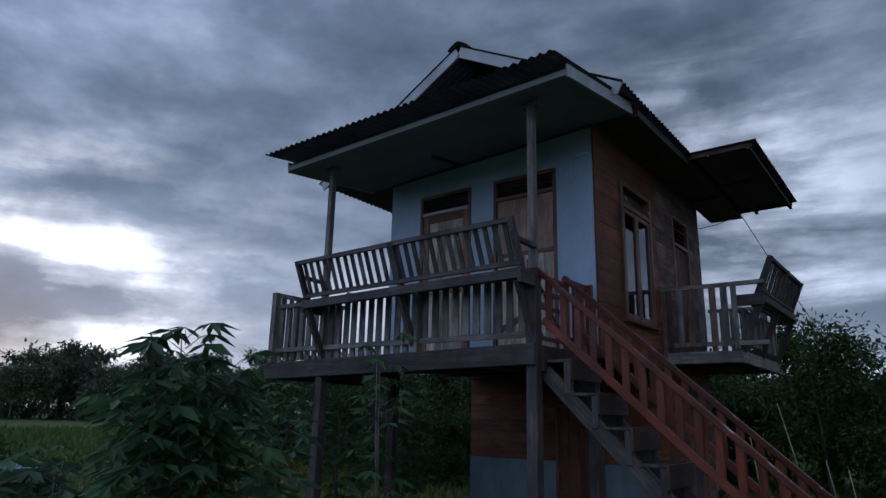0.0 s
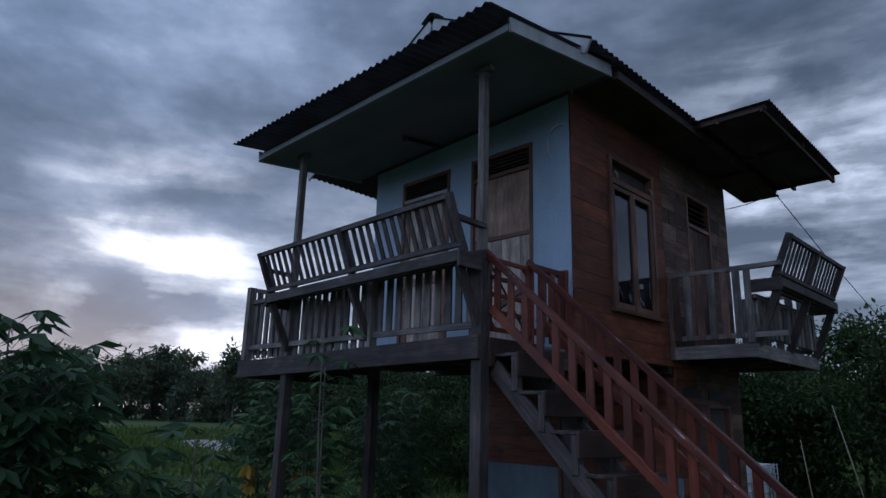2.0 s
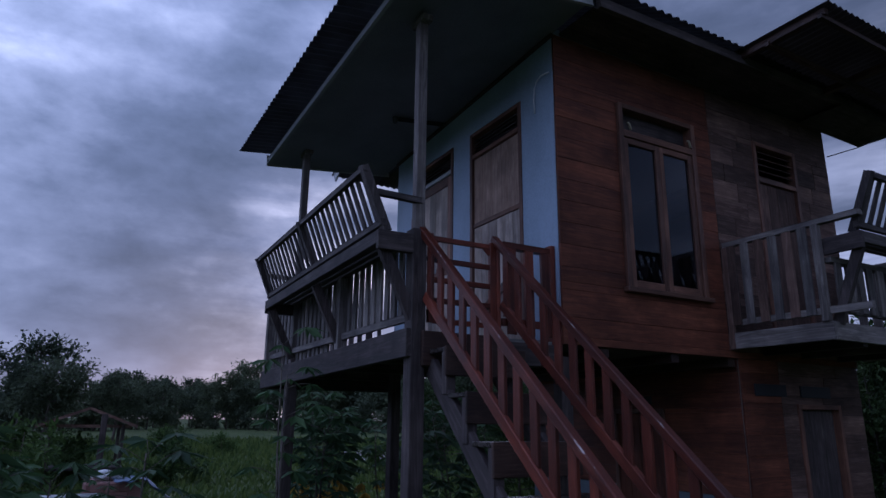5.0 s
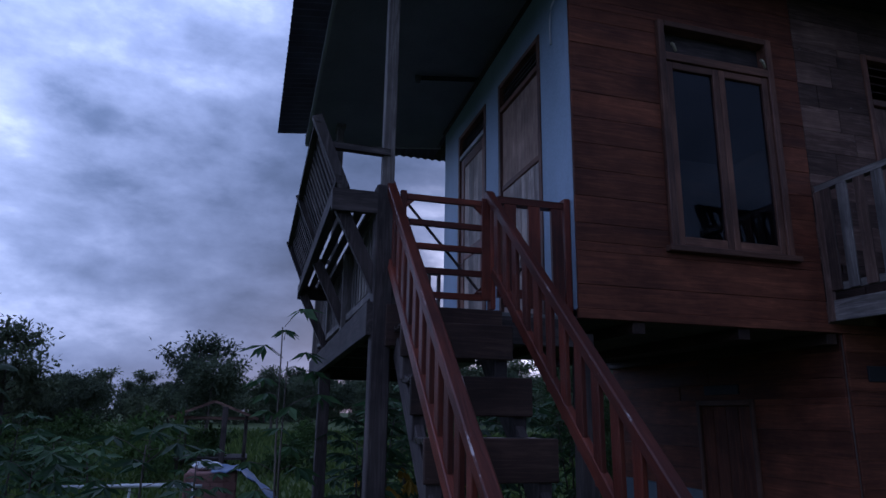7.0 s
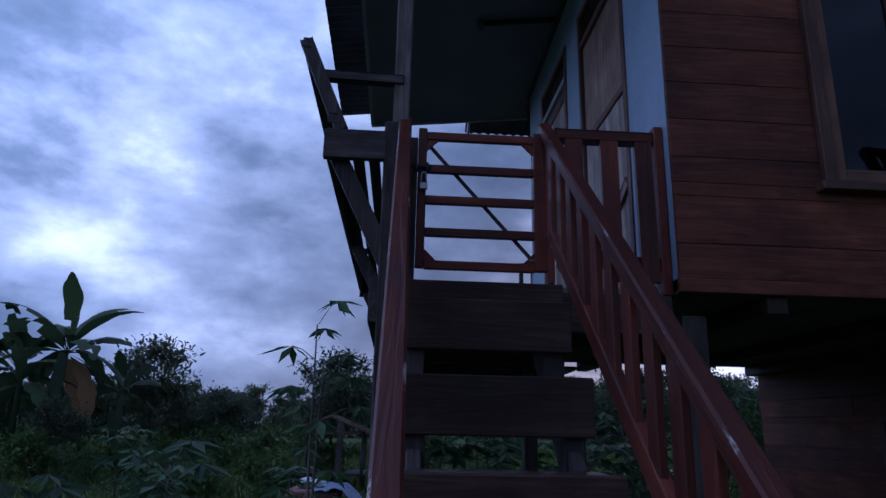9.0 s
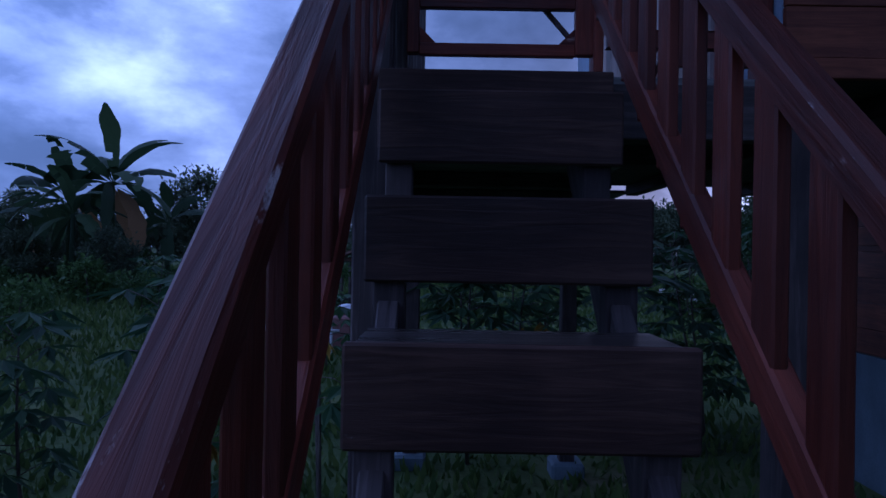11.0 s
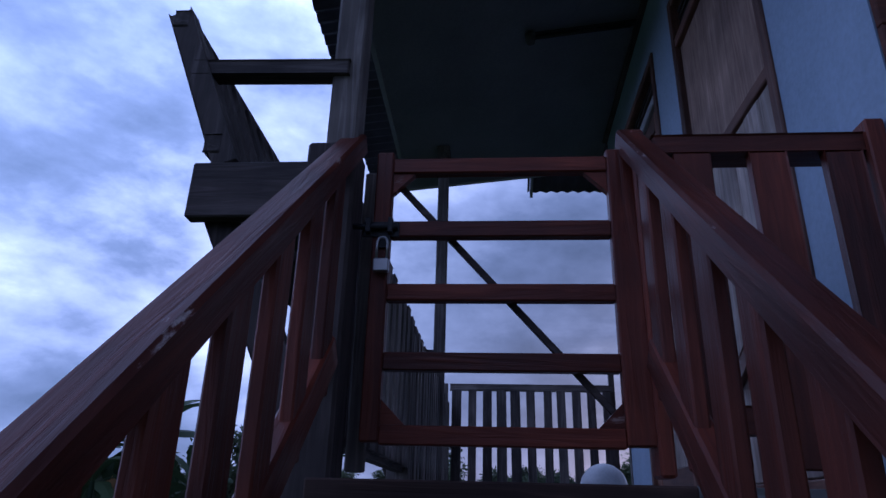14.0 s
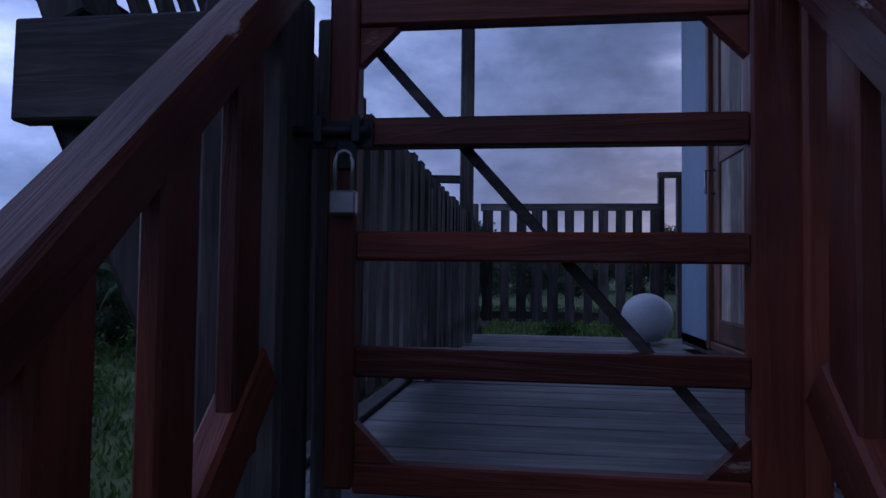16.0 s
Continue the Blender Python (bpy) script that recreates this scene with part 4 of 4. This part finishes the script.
    way = off + rng.normal(size=(leaves, 3)) * 0.7 + np.array([0, 0, -0.3])
    child("crown", leaf_mesh("crown", base, way, size * (0.6 + 0.8 * rng.random(leaves)), size * 0.5 * (0.6 + 0.8 * rng.random(leaves)), mat or leaf_hazed), t)
    return t


def scatter(protos, spots):
    """Copies of prototypes at (x, y, scale); the prototypes themselves take the first places."""
    for k, (x, y, s) in enumerate(spots):
        p = protos[k % len(protos)]
        m = pose(x, y, -0.03, rng.normal() * 2, rng.normal() * 2, rng.random() * 360)
        if k < len(protos):
            p.matrix_basis = m
            o = p
        else:
            o = copy_thing(p, m)
        o.scale = (s, s, s)


# far plantation wood, standing farther off beyond the open field
wood_trees = [limb_tree("rubber_tree", "slender dark plantation tree in the far wood", "tree", h, 2.05, 13, 2300, 0.38, 0.08, 0.36, "far wood") for h in (6.4, 5.8, 6.9, 5.4)]


def stand_off(deg):
    """How much farther the wood stands behind the field."""
    return 1 + 0.65 * max(0.0, min(1.0, (deg - 38) / 8)) * max(0.0, min(1.0, (90 - deg) / 8))


spots = []
for k in range(258):
    deg = -14 + 156 * k / 258 + rng.normal() * 0.6
    a = math.radians(deg)
    d = min(1, max(0, (deg - 66) / 20))
    f = stand_off(deg)
    r = (54 + 28 * d * d * (3 - 2 * d) / f + rng.random() * 22) * f
    spots.append((-math.sin(a) * r, math.cos(a) * r + 4, (0.70 + 0.34 * rng.random()) * f))
# unseen trees behind the view, added for the window to mirror
for k in range(40):
    a = math.radians(150 + 190 * k / 40)
    r = 45 + rng.random() * 12
    spots.append((-math.sin(a) * r, math.cos(a) * r, 0.9 + 0.3 * rng.random()))
scatter(wood_trees, spots)

# undergrowth along the foot of the wood
under = [limb_tree("wood_bush", "dark undergrowth bush at the wood's edge", "bush", h, 1.9, 10, 800, 0.42, 0.05, 0.05, "undergrowth") for h in (3.0, 3.6)]
spots = []
for k in range(210):
    deg = -28 + 190 * k / 210 + rng.normal() * 0.5
    a = math.radians(deg)
    d = min(1, max(0, (deg - 66) / 20))
    f = stand_off(deg)
    r = (56 + 28 * d * d * (3 - 2 * d) / f + rng.random() * 14) * f
    spots.append((-math.sin(a) * r, math.cos(a) * r + 4, (0.8 + 0.4 * rng.random()) * (1.25 if f > 1.2 else 1.0)))
scatter(under, spots)

# fuller trees standing before the wood
full = [limb_tree("broad_tree", "dark broad-crowned tree at the field's edge", "tree", h, 2.2, 12, 3800, 0.30, 0.13, 0.32, "field trees") for h in (6.6, 5.8)]
scatter(full, [(-43.5, 1.2, 1.0), (-41, 2.6, 0.85), (-49, 6.5, 0.74), (-50, 9.5, 0.72), (-28.0, -3.9, 0.78), (-30, -2.2, 0.55), (-30, 40, 0.82), (-24, 42, 0.85), (-33, -14, 0.7), (-23.5, -8.4, 0.40), (-22.5, -4.6, 0.38), (-24, -11, 0.45)])

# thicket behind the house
thick = [limb_tree("thicket_bush", "dense green bush in the thicket behind the hut", "bush", h, 1.7, 15, 6000, 0.15, 0.05, 0.10, "thicket", leaf_dimmed) for h in (3.6, 4.4, 3.0)]
spots = []
for k in range(30):
    x = -13 + 21 * (k % 15) / 14 + rng.normal() * 0.5
    row = k // 15
    spots.append((x, 18.3 + row * 3.2 + rng.normal() * 0.5 + 0.10 * (x + 3), 0.80 + 0.18 * row + 0.16 * rng.random()))
for x, y, s in ((-13, 14.5, 0.8), (-11.5, 16, 0.9), (-15, 15, 0.8), (-17.5, 17, 0.9), (-20, 15.5, 0.8), (-9.6, 13.6, 0.62), (-10.8, 12.2, 0.6)):
    spots.append((x, y, s))
scatter(thick, spots)

# low shrubs over the field
low = [limb_tree("low_shrub", "low dark green shrub in rough grass", "shrub", h, 0.8, 8, 900, 0.15, 0.025, 0.1, "field shrubs", leaf_bush) for h in (1.1, 0.8, 1.4)]
spots = []
for k in range(150):
    a = math.radians(22 + 112 * rng.random())
    r = 11 + 27 * rng.random() ** 0.8
    if math.degrees(a) > 80 or rng.random() < 0.06:
        spots.append((-math.sin(a) * r, 3 + math.cos(a) * r, 0.7 + 0.7 * rng.random()))
spots = [s for s in spots if not (-8.5 < s[0] < -1 and 4.5 < s[1] < 13) and math.hypot(s[0] + 13, s[1] - 3.6) > 2.5]
scatter(low, spots)


def cassava(height, crown, yellow, lean=0.12):
    """A cassava plant: bare stems and palmate leaves of seven leaflets on long stalks."""
    t = thing("cassava_plant", "cassava plant with drooping palmate leaves", "plant", (0, 0, 0), "cassava plants")
    stems = bmesh.new()
    B, Wy, Ln = [], [], []
    YB, YW, YL = [], [], []
    for s in range(2 if height > 1.6 else 1):
        tip = Vector((rng.normal() * lean * height, rng.normal() * lean * height, height * (1 - 0.12 * s)))
        pts = [Vector((0.04 * s, 0, -0.03)).lerp(tip, u) + Vector((0.03 * math.sin(5 * u), 0.03 * math.cos(4 * u), 0)) for u in (0, 0.3, 0.6, 1)]
        tube(pts, [0.018, 0.015, 0.012, 0.006], 6, stems)
        for k in range(crown):
            u = 1 - 0.75 * (k / crown) ** 1.2
            o = Vector((0.04 * s, 0, -0.03)).lerp(tip, u)
            a = k * 2.4 + rng.random()
            out = Vector((math.cos(a), math.sin(a), 0.55 - 0.9 * (1 - u) + rng.normal() * 0.15)).normalized()
            hub = o + out * (0.20 + 0.16 * rng.random())
            tube([o, o.lerp(hub, 0.6) + Vector((0, 0, 0.02)), hub], [0.004, 0.003, 0.003], 4, stems)
            old_leaf = yellow and k > crown * 0.7 and rng.random() < 0.25
            side = out.cross(Vector((0, 0, 1))).normalized()
            size = 0.23 + 0.10 * rng.random()
            for j in range(7):
                b = (j - 3) * 0.72
                d = out * math.cos(b) + side * math.sin(b)
                d = Vector((d.x, d.y, d.z * 0.5 - 0.28 - 0.35 * rng.random() - (0.9 if old_leaf else 0)))
                (YB if old_leaf else B).append(tuple(hub))
                (YW if old_leaf else Wy).append(tuple(d))
                (YL if old_leaf else Ln).append(size * (1 - 0.1 * abs(j - 3)))
    part("stem", stems, bark, t)
    child("leaves", leaf_mesh("leaves", np.array(B), np.array(Wy), np.array(Ln), np.array(Ln) * 0.31, leaf_cas, 0.12), t)
    if YB:
        child("yellow_leaves", leaf_mesh("yellow_leaves", np.array(YB), np.array(YW), np.array(YL), np.array(YL) * 0.42, leaf_yel, 0.1), t, "yellowed hanging leaves")
    return t


for x, y, h, n, yel, lean in ((-3.85, 2.5, 2.12, 44, 0, 0.06), (-4.25, 2.75, 1.95, 40, 0, 0.1), (-4.0, 2.35, 1.7, 34, 0, 0.12), (-4.7, 3.0, 1.8, 36, 0, 0.12), (-4.1, 3.05, 1.3, 28, 0, 0.12), (-4.9, 3.5, 1.25, 24, 0, 0.12),
                              (-5.25, 4.24, 1.42, 16, 1, 0.02), (-5.75, 4.6, 0.9, 14, 1, 0.1), (-4.85, 5.31, 2.42, 10, 0, 0.01), (-6.45, 6.24, 1.62, 24, 1, 0.03), (-8.6, 6.85, 2.0, 32, 1, 0.1), (-9.3, 7.4, 1.75, 30, 1, 0.1),
                              (-9.6, 3.1, 1.1, 22, 1, 0.12), (-10.4, 2.5, 1.2, 22, 1, 0.12), (-10.6, 4.3, 1.0, 16, 1, 0.12), (-11.5, 1.4, 1.5, 26, 0, 0.12), (-7.4, 8.6, 1.9, 30, 0, 0.12), (-8.2, 9.6, 2.0, 30, 0, 0.12),
                              (-7.3, 7.9, 1.5, 26, 1, 0.12), (-9.2, 8.2, 1.6, 26, 1, 0.12), (-5.4, 1.75, 1.2, 24, 0, 0.05), (-5.9, 2.0, 1.15, 22, 0, 0.05), (-5.25, 2.3, 1.15, 24, 0, 0.04)):
    c = cassava(h, n, yel, lean)
    c.location = (x, y, 0)
    if h > 1.1 and x > -5:
        c.scale = (0.78, 0.78, 1.0)


def banana(height, leaves, dry):
    """A banana plant: sheathed stem and long arching blades with torn edges."""
    t = thing("banana_plant", "banana plant with torn arching leaves", "banana plant", (0, 0, 0), "banana plants")
    part("stem", tube([(0, 0, -0.03), (0.02, 0, height * 0.3), (0.05, 0.02, height * 0.62)], [0.14, 0.11, 0.07], 9), leaf_ban, t)
    for k in range(leaves):
        a = k * 2.4 + rng.random() * 0.6
        lift = 1.5 - 2.1 * (k / leaves)
        own = bmesh.new()
        L = height * (0.44 + 0.12 * rng.random())
        roll = rng.normal() * 0.5
        d = Vector((math.cos(a), math.sin(a), 0))
        s = Vector((-d.y, d.x, 0))
        p = Vector((0.05, 0.02, height * 0.60))
        el = lift
        prev = None
        n = 12
        for j in range(n + 1):
            u = j / n
            w = 0.058 * height * math.sin(math.pi * min(1, max(0, (u - 0.12) / 0.9))) ** 0.6 if u > 0.12 else 0.02
            tear = 0.75 + 0.35 * rng.random()
            sv = s * math.cos(roll) + Vector((0, 0, math.sin(roll)))
            row = (own.verts.new(p + sv * w * tear + Vector((0, 0, -0.2 * w))), own.verts.new(p), own.verts.new(p - sv * w * tear + Vector((0, 0, -0.2 * w))))
            if prev:
                for q in (0, 1):
                    if rng.random() < 0.93:
                        own.faces.new((prev[q], prev[q + 1], row[q + 1], row[q]))
            prev = row if rng.random() < 0.85 else (own.verts.new(row[0].co + d * 0.03), row[1], own.verts.new(row[2].co + d * 0.03))
            p = p + (d * math.cos(el) + Vector((0, 0, math.sin(el)))) * (L / n)
            el -= (0.085 + 0.07 * rng.random())
        part("leaf", own, leaf_dry if dry and k >= leaves - 2 else leaf_ban, t)
    return t


for x, y, h, n, dry in ((-24.9, -6.2, 6.6, 18, 1), (-25.6, -8.2, 5.6, 16, 1), (-23.6, -6.9, 4.6, 13, 0), (-26.0, -4.6, 4.4, 9, 0), (-23, -9.5, 4.2, 8, 0)):
    b = banana(h, n, dry)
    b.location = (x, y, 0)

# grass
n = 110000
a = np.radians(np.where(rng.random(n) < 0.7, 8 + 130 * rng.random(n), 360 * rng.random(n)))
r = 0.4 + 54 * rng.random(n) ** 1.4
gx, gy = -np.sin(a) * r, 3 + np.cos(a) * r
keep = ~((gx > -7.2) & (gx < -3) & (gy > 9.3) & (gy < 11.5))
base = np.stack([gx, gy, np.full(n, -0.04)], 1)[keep]
m = len(base)
way = np.stack([rng.normal(size=m) * 0.45, rng.normal(size=m) * 0.45, np.ones(m)], 1)
sz = (0.10 + 0.007 * r[keep]) * (0.6 + 0.8 * rng.random(m))
tagged(new("grass", leaf_mesh("grass", base, way, sz, sz * 0.28, grass_mat, 0.05)), "rough green grass and weeds over the plot", "grass", kind="stuff")

# pale mound standing in for the wet field track; wet paleness in the colour
own = bmesh.new()
bmesh.ops.create_grid(own, x_segments=24, y_segments=8, size=1)
for v in own.verts:
    u, w = v.co.x, v.co.y
    edge = max(0.0, 1 - (u * u) ** 2 - (w * w) ** 1.5)
    v.co = Vector((-29.5 - 4.6 * u - 0.35 * w, 16.7 + 1.1 * u - 1.5 * w, -0.2 + 0.42 * edge ** 0.5 + 0.04 * noise.noise((u * 6, w * 4, 2))))
solid("earth_bank", own, track_mat, "pale earth mound standing in for the wet field track", "earth bank", "structure")

# ---- things in the garden ----
hut = thing("field_hut", "small open hut with a low gable roof", "hut", (-19.5, 4.1, 0))
HX, HY = -19.5, 4.1
for dx in (-0.8, 0.8):
    for dy in (-0.85, 0.85):
        part("post", tube([(HX + dx, HY + dy, -0.05), (HX + dx, HY + dy, 1.55)], 0.05, 7), bark, hut)
own = bmesh.new()
pr = [(HY - 1.15, 1.52), (HY, 1.98), (HY + 1.15, 1.52)]
rowv = [(own.verts.new((HX - 1.1, y, z)), own.verts.new((HX + 1.1, y, z))) for y, z in pr]
for p, q in zip(rowv, rowv[1:]):
    own.faces.new((p[0], p[1], q[1], q[0]))
bmesh.ops.solidify(own, geom=own.faces[:], thickness=0.03)
part("roof", own, rust, hut, "rusty sheet roof")
for s in (-1, 1):
    part("bargeboard", beam((HX + 1.11, HY, 1.95), (HX + 1.11, HY + s * 1.17, 1.49), 0.02, 0.07), old["y"], hut, "pale edge board")
part("tie_beam", beam((HX + 0.8, HY - 1.05, 1.5), (HX + 0.8, HY + 1.05, 1.5), 0.06, 0.08), old["y"], hut)
part("platform", box(HX - 0.9, HX + 0.9, HY - 0.95, HY + 0.95, 0.4, 0.46), dark["y"], hut)

# block kiln under a tarpaulin
kx, ky = -12.6, 4.55
kiln = thing("block_stack", "low pinkish block stack partly under a tarpaulin", "block stack", (kx, ky, 0))
part("wall", box(kx - 0.5, kx + 0.5, ky - 0.55, ky + 0.35, -0.02, 0.62, 0.03), brick_mat, kiln)
for r_ in range(4):
    for c_ in range(4):
        y = ky - 0.55 + c_ * 0.228 + (0.08 if r_ % 2 else 0)
        if y + 0.2 < ky + 0.36:
            part("block", box(kx + 0.495, kx + 0.52, y + 0.006, y + 0.216, 0.01 + r_ * 0.152, 0.148 + r_ * 0.152, 0.006), brick_mat, kiln)
tarp = thing("tarpaulin", "crumpled blue tarpaulin draped over blocks", "tarpaulin", (kx, ky + 0.5, 0))
own = bmesh.new()
bmesh.ops.create_grid(own, x_segments=22, y_segments=26, size=0.5)
for v in own.verts:
    u, w = v.co.x, v.co.y + 0.5
    n1 = noise.noise((u * 5, w * 5, 1)) * 0.07 + noise.noise((u * 12, w * 12, 4)) * 0.03
    v.co = Vector((kx + u * 1.3, ky - 0.1 + w * 1.25, 0.66 - max(0, w - 0.42) * 1.05 + n1))
for f in own.faces:
    f.smooth = True
bmesh.ops.solidify(own, geom=own.faces[:], thickness=0.004)
part("sheet", own, blue_tarp, tarp)
bag = thing("plastic_sack", "pale crumpled plastic sack on the blocks", "sack", (kx, ky - 0.2, 0.62))
own = bmesh.new()
bmesh.ops.create_icosphere(own, subdivisions=3, radius=0.2)
for v in own.verts:
    v.co = Vector((v.co.x * 1.1, v.co.y * 1.2, max(-0.06, v.co.z * 0.5))) * (1 + 0.35 * noise.noise(v.co * 9)) + Vector((kx, ky - 0.2, 0.70))
part("body", own, white_plastic, bag)

# white pipe rack
rk = thing("pipe_rack", "white plastic pipe lying on low trestles", "pipe", (-11.6, 3.2, 0))
part("pipe", tube([(-11.7, 2.1, 0.45), (-11.65, 3.1, 0.455), (-11.55, 4.35, 0.45)], 0.028, 8), white_plastic, rk)
part("pipe", tube([(-11.9, 3.0, 0.45), (-11.75, 4.2, 0.47)], 0.02, 8), white_plastic, rk)
for y in (2.15, 3.2, 4.2):
    part("leg", tube([(-11.68, y, -0.03), (-11.68, y, 0.43)], 0.022, 7), white_plastic, rk)
garden_post = thing("garden_post", "dark lone timber post in the garden", "post", (-17.5, 4.42, 0))
part("shaft", box(-17.57, -17.43, 4.35, 4.49, -0.05, 1.8), dark["z"], garden_post)

# caged white tank
tx, ty = -4.72, 16.2
tank = thing("water_tank", "white plastic tank in a steel tube cage", "tank", (tx, ty, 0))
part("body", box(tx - 0.34, tx + 0.34, ty - 0.34, ty + 0.34, 0.14, 0.90, 0.06), white_plastic, tank)
part("pallet", box(tx - 0.38, tx + 0.38, ty - 0.38, ty + 0.38, -0.02, 0.13, 0.01), blackmetal, tank)
for k in range(5):
    z = 0.18 + k * 0.175
    own = tube([(tx + sx * 0.37, ty + sy * 0.37, z) for sx, sy in ((-1, -1), (1, -1), (1, 1), (-1, 1), (-1, -1))], 0.012, 6)
    part("cage_bar", own, steel, tank)
for k in range(4):
    u = -0.27 + k * 0.18
    for px, py in ((tx + u, ty - 0.385), (tx + 0.385, ty + u)):
        part("cage_bar", tube([(px, py, 0.13), (px, py, 0.92)], 0.012, 6), steel, tank)
part("lid", tube([(tx, ty, 0.90), (tx, ty, 0.94)], 0.1, 14), blackmetal, tank)

# bamboo stakes and a blue board by the thicket
for x, y, h, lx, ly in ((-2.2, 14.4, 2.05, -0.46, 0.1), (-3.05, 14.4, 1.45, -0.15, 0), (-1.8, 14.7, 1.0, -0.15, 0), (-1.5, 14.8, 0.85, -0.12, 0.1), (-0.9, 13.9, 1.3, 0.1, 0), (-0.3, 13.2, 0.9, 0.0, 0.1)):
    s = thing("bamboo_stake", "thin dry bamboo stake leaning in the ground", "stake", (x, y, 0), "bamboo stakes")
    part("cane", tube([(x, y, -0.05), (x + lx * 0.5, y + ly * 0.5, h * 0.5), (x + lx, y + ly, h)], [0.014, 0.012, 0.009], 6), bamboo_mat, s)
sg = thing("blue_board", "small blue and white board tilted on a stick", "board", (-1.2, 10.5, 0))
part("stick", tube([(-1.2, 10.5, -0.05), (-1.18, 10.5, 0.42)], 0.014, 6), bamboo_mat, sg)
part("face", beam((-1.26, 10.485, 0.33), (-1.13, 10.485, 0.52), 0.02, 0.16), blue_tarp, sg)

# ---- wall planks and deck boards ----
def plank_rows(axis, face, thick, u0, u1, z0, z1, h, holes, parent, mats, u_split=None):
    """Horizontal boards on a wall, cut at the openings; alike boards share a mesh."""
    cache = {}
    edges = [z0]
    while edges[-1] < z1 - 0.02:
        edges.append(min(edges[-1] + h, z1))
    for a, b, c, d in holes:
        for e in (c, d):
            if z0 < e < z1:
                edges = [g for g in edges if abs(g - e) > 0.045 or g in (z0, z1)] + [e]
    edges = sorted(set(edges))
    for z, zt in zip(edges, edges[1:]):
        cuts = [(u0, u1)]
        for a, b, c, d in holes:
            if c < zt - 0.01 and d > z + 0.01:
                nxt = []
                for p, q in cuts:
                    if b <= p or a >= q:
                        nxt.append((p, q))
                        continue
                    if a > p:
                        nxt.append((p, a))
                    if b < q:
                        nxt.append((b, q))
                cuts = nxt
        if u_split is not None:
            cuts = [s for p, q in cuts for s in ([(p, u_split - 0.001), (u_split + 0.001, q)] if p < u_split < q else [(p, q)])]
        for p, q in cuts:
            segs = [(p, q)]
            if u_split is not None and p > u_split - 0.5 and q - p > 0.55:
                c = p + (q - p) * (0.25 + 0.5 * random.random())
                segs = [(p, c - 0.002), (c + 0.002, q)]
            elif q - p > 2.6:
                c = p + (q - p) * (0.35 + 0.3 * random.random())
                segs = [(p, c - 0.002), (c + 0.002, q)]
            for s, e in segs:
                key = (round(e - s, 3), round(zt - z, 3))
                pick = mats[0] if u_split is None or (s + e) / 2 < u_split else mats[1]
                key = key + (pick.name,)
                if key not in cache:
                    own = bmesh.new()
                    L, H = e - s, zt - z
                    if axis == "x":
                        box(0, thick, 0, L, 0.0006, H - 0.0006, 0.003, own)
                    else:
                        box(0, L, -thick, 0, 0.0006, H - 0.0006, 0.003, own)
                    cache[key] = mesh_of(own, "plank", pick)
                ob = new("plank", cache[key])
                ob.parent = parent
                j = random.uniform(0, 0.004)
                ob.location = (face + j, s, z) if axis == "x" else (s, face - j, z)


plank_rows("x", EAST - 0.028, 0.024, SOUTH, NORTH, FLOOR, 5.33, 0.205, HOLES_E, wall_east, (brown["y"], old["y"]), 9.27)
plank_rows("y", LS - 0.002, 0.022, WEST, EAST - 0.03, 1.03, 2.36, 0.2, HS, lower_south, (brown["x"], brown["x"]))
plank_rows("x", EAST - 0.028, 0.022, LS, NORTH, 0.02, 2.36, 0.2, HE, lower_east, (brown["y"], old["y"]), 10.0)
deck = thing("floor_porch", "bare grey boards of the porch deck", "floor", (-5.2, 6.4, 2.36), kind="structure")
w = 0.145
xx = DX0 + 0.06
bm_deck = {}
while xx < DX1 - 0.03:
    long = xx < WEST - 0.16
    if long not in bm_deck:
        bm_deck[long] = mesh_of(box(0, w - 0.006, DY0 + 0.062, 7.60 if long else SOUTH - 0.003, 0, 0.027, 0.003), "deck_board", deck_wood)
    ob = new("deck_board", bm_deck[long])
    ob.parent = deck
    ob.location = (xx + 5.2, -6.4, random.uniform(-0.001, 0.002))
    xx += w
deck.rotation_euler = (0, radians(-1.09), 0)
deck.location.z -= 0.04
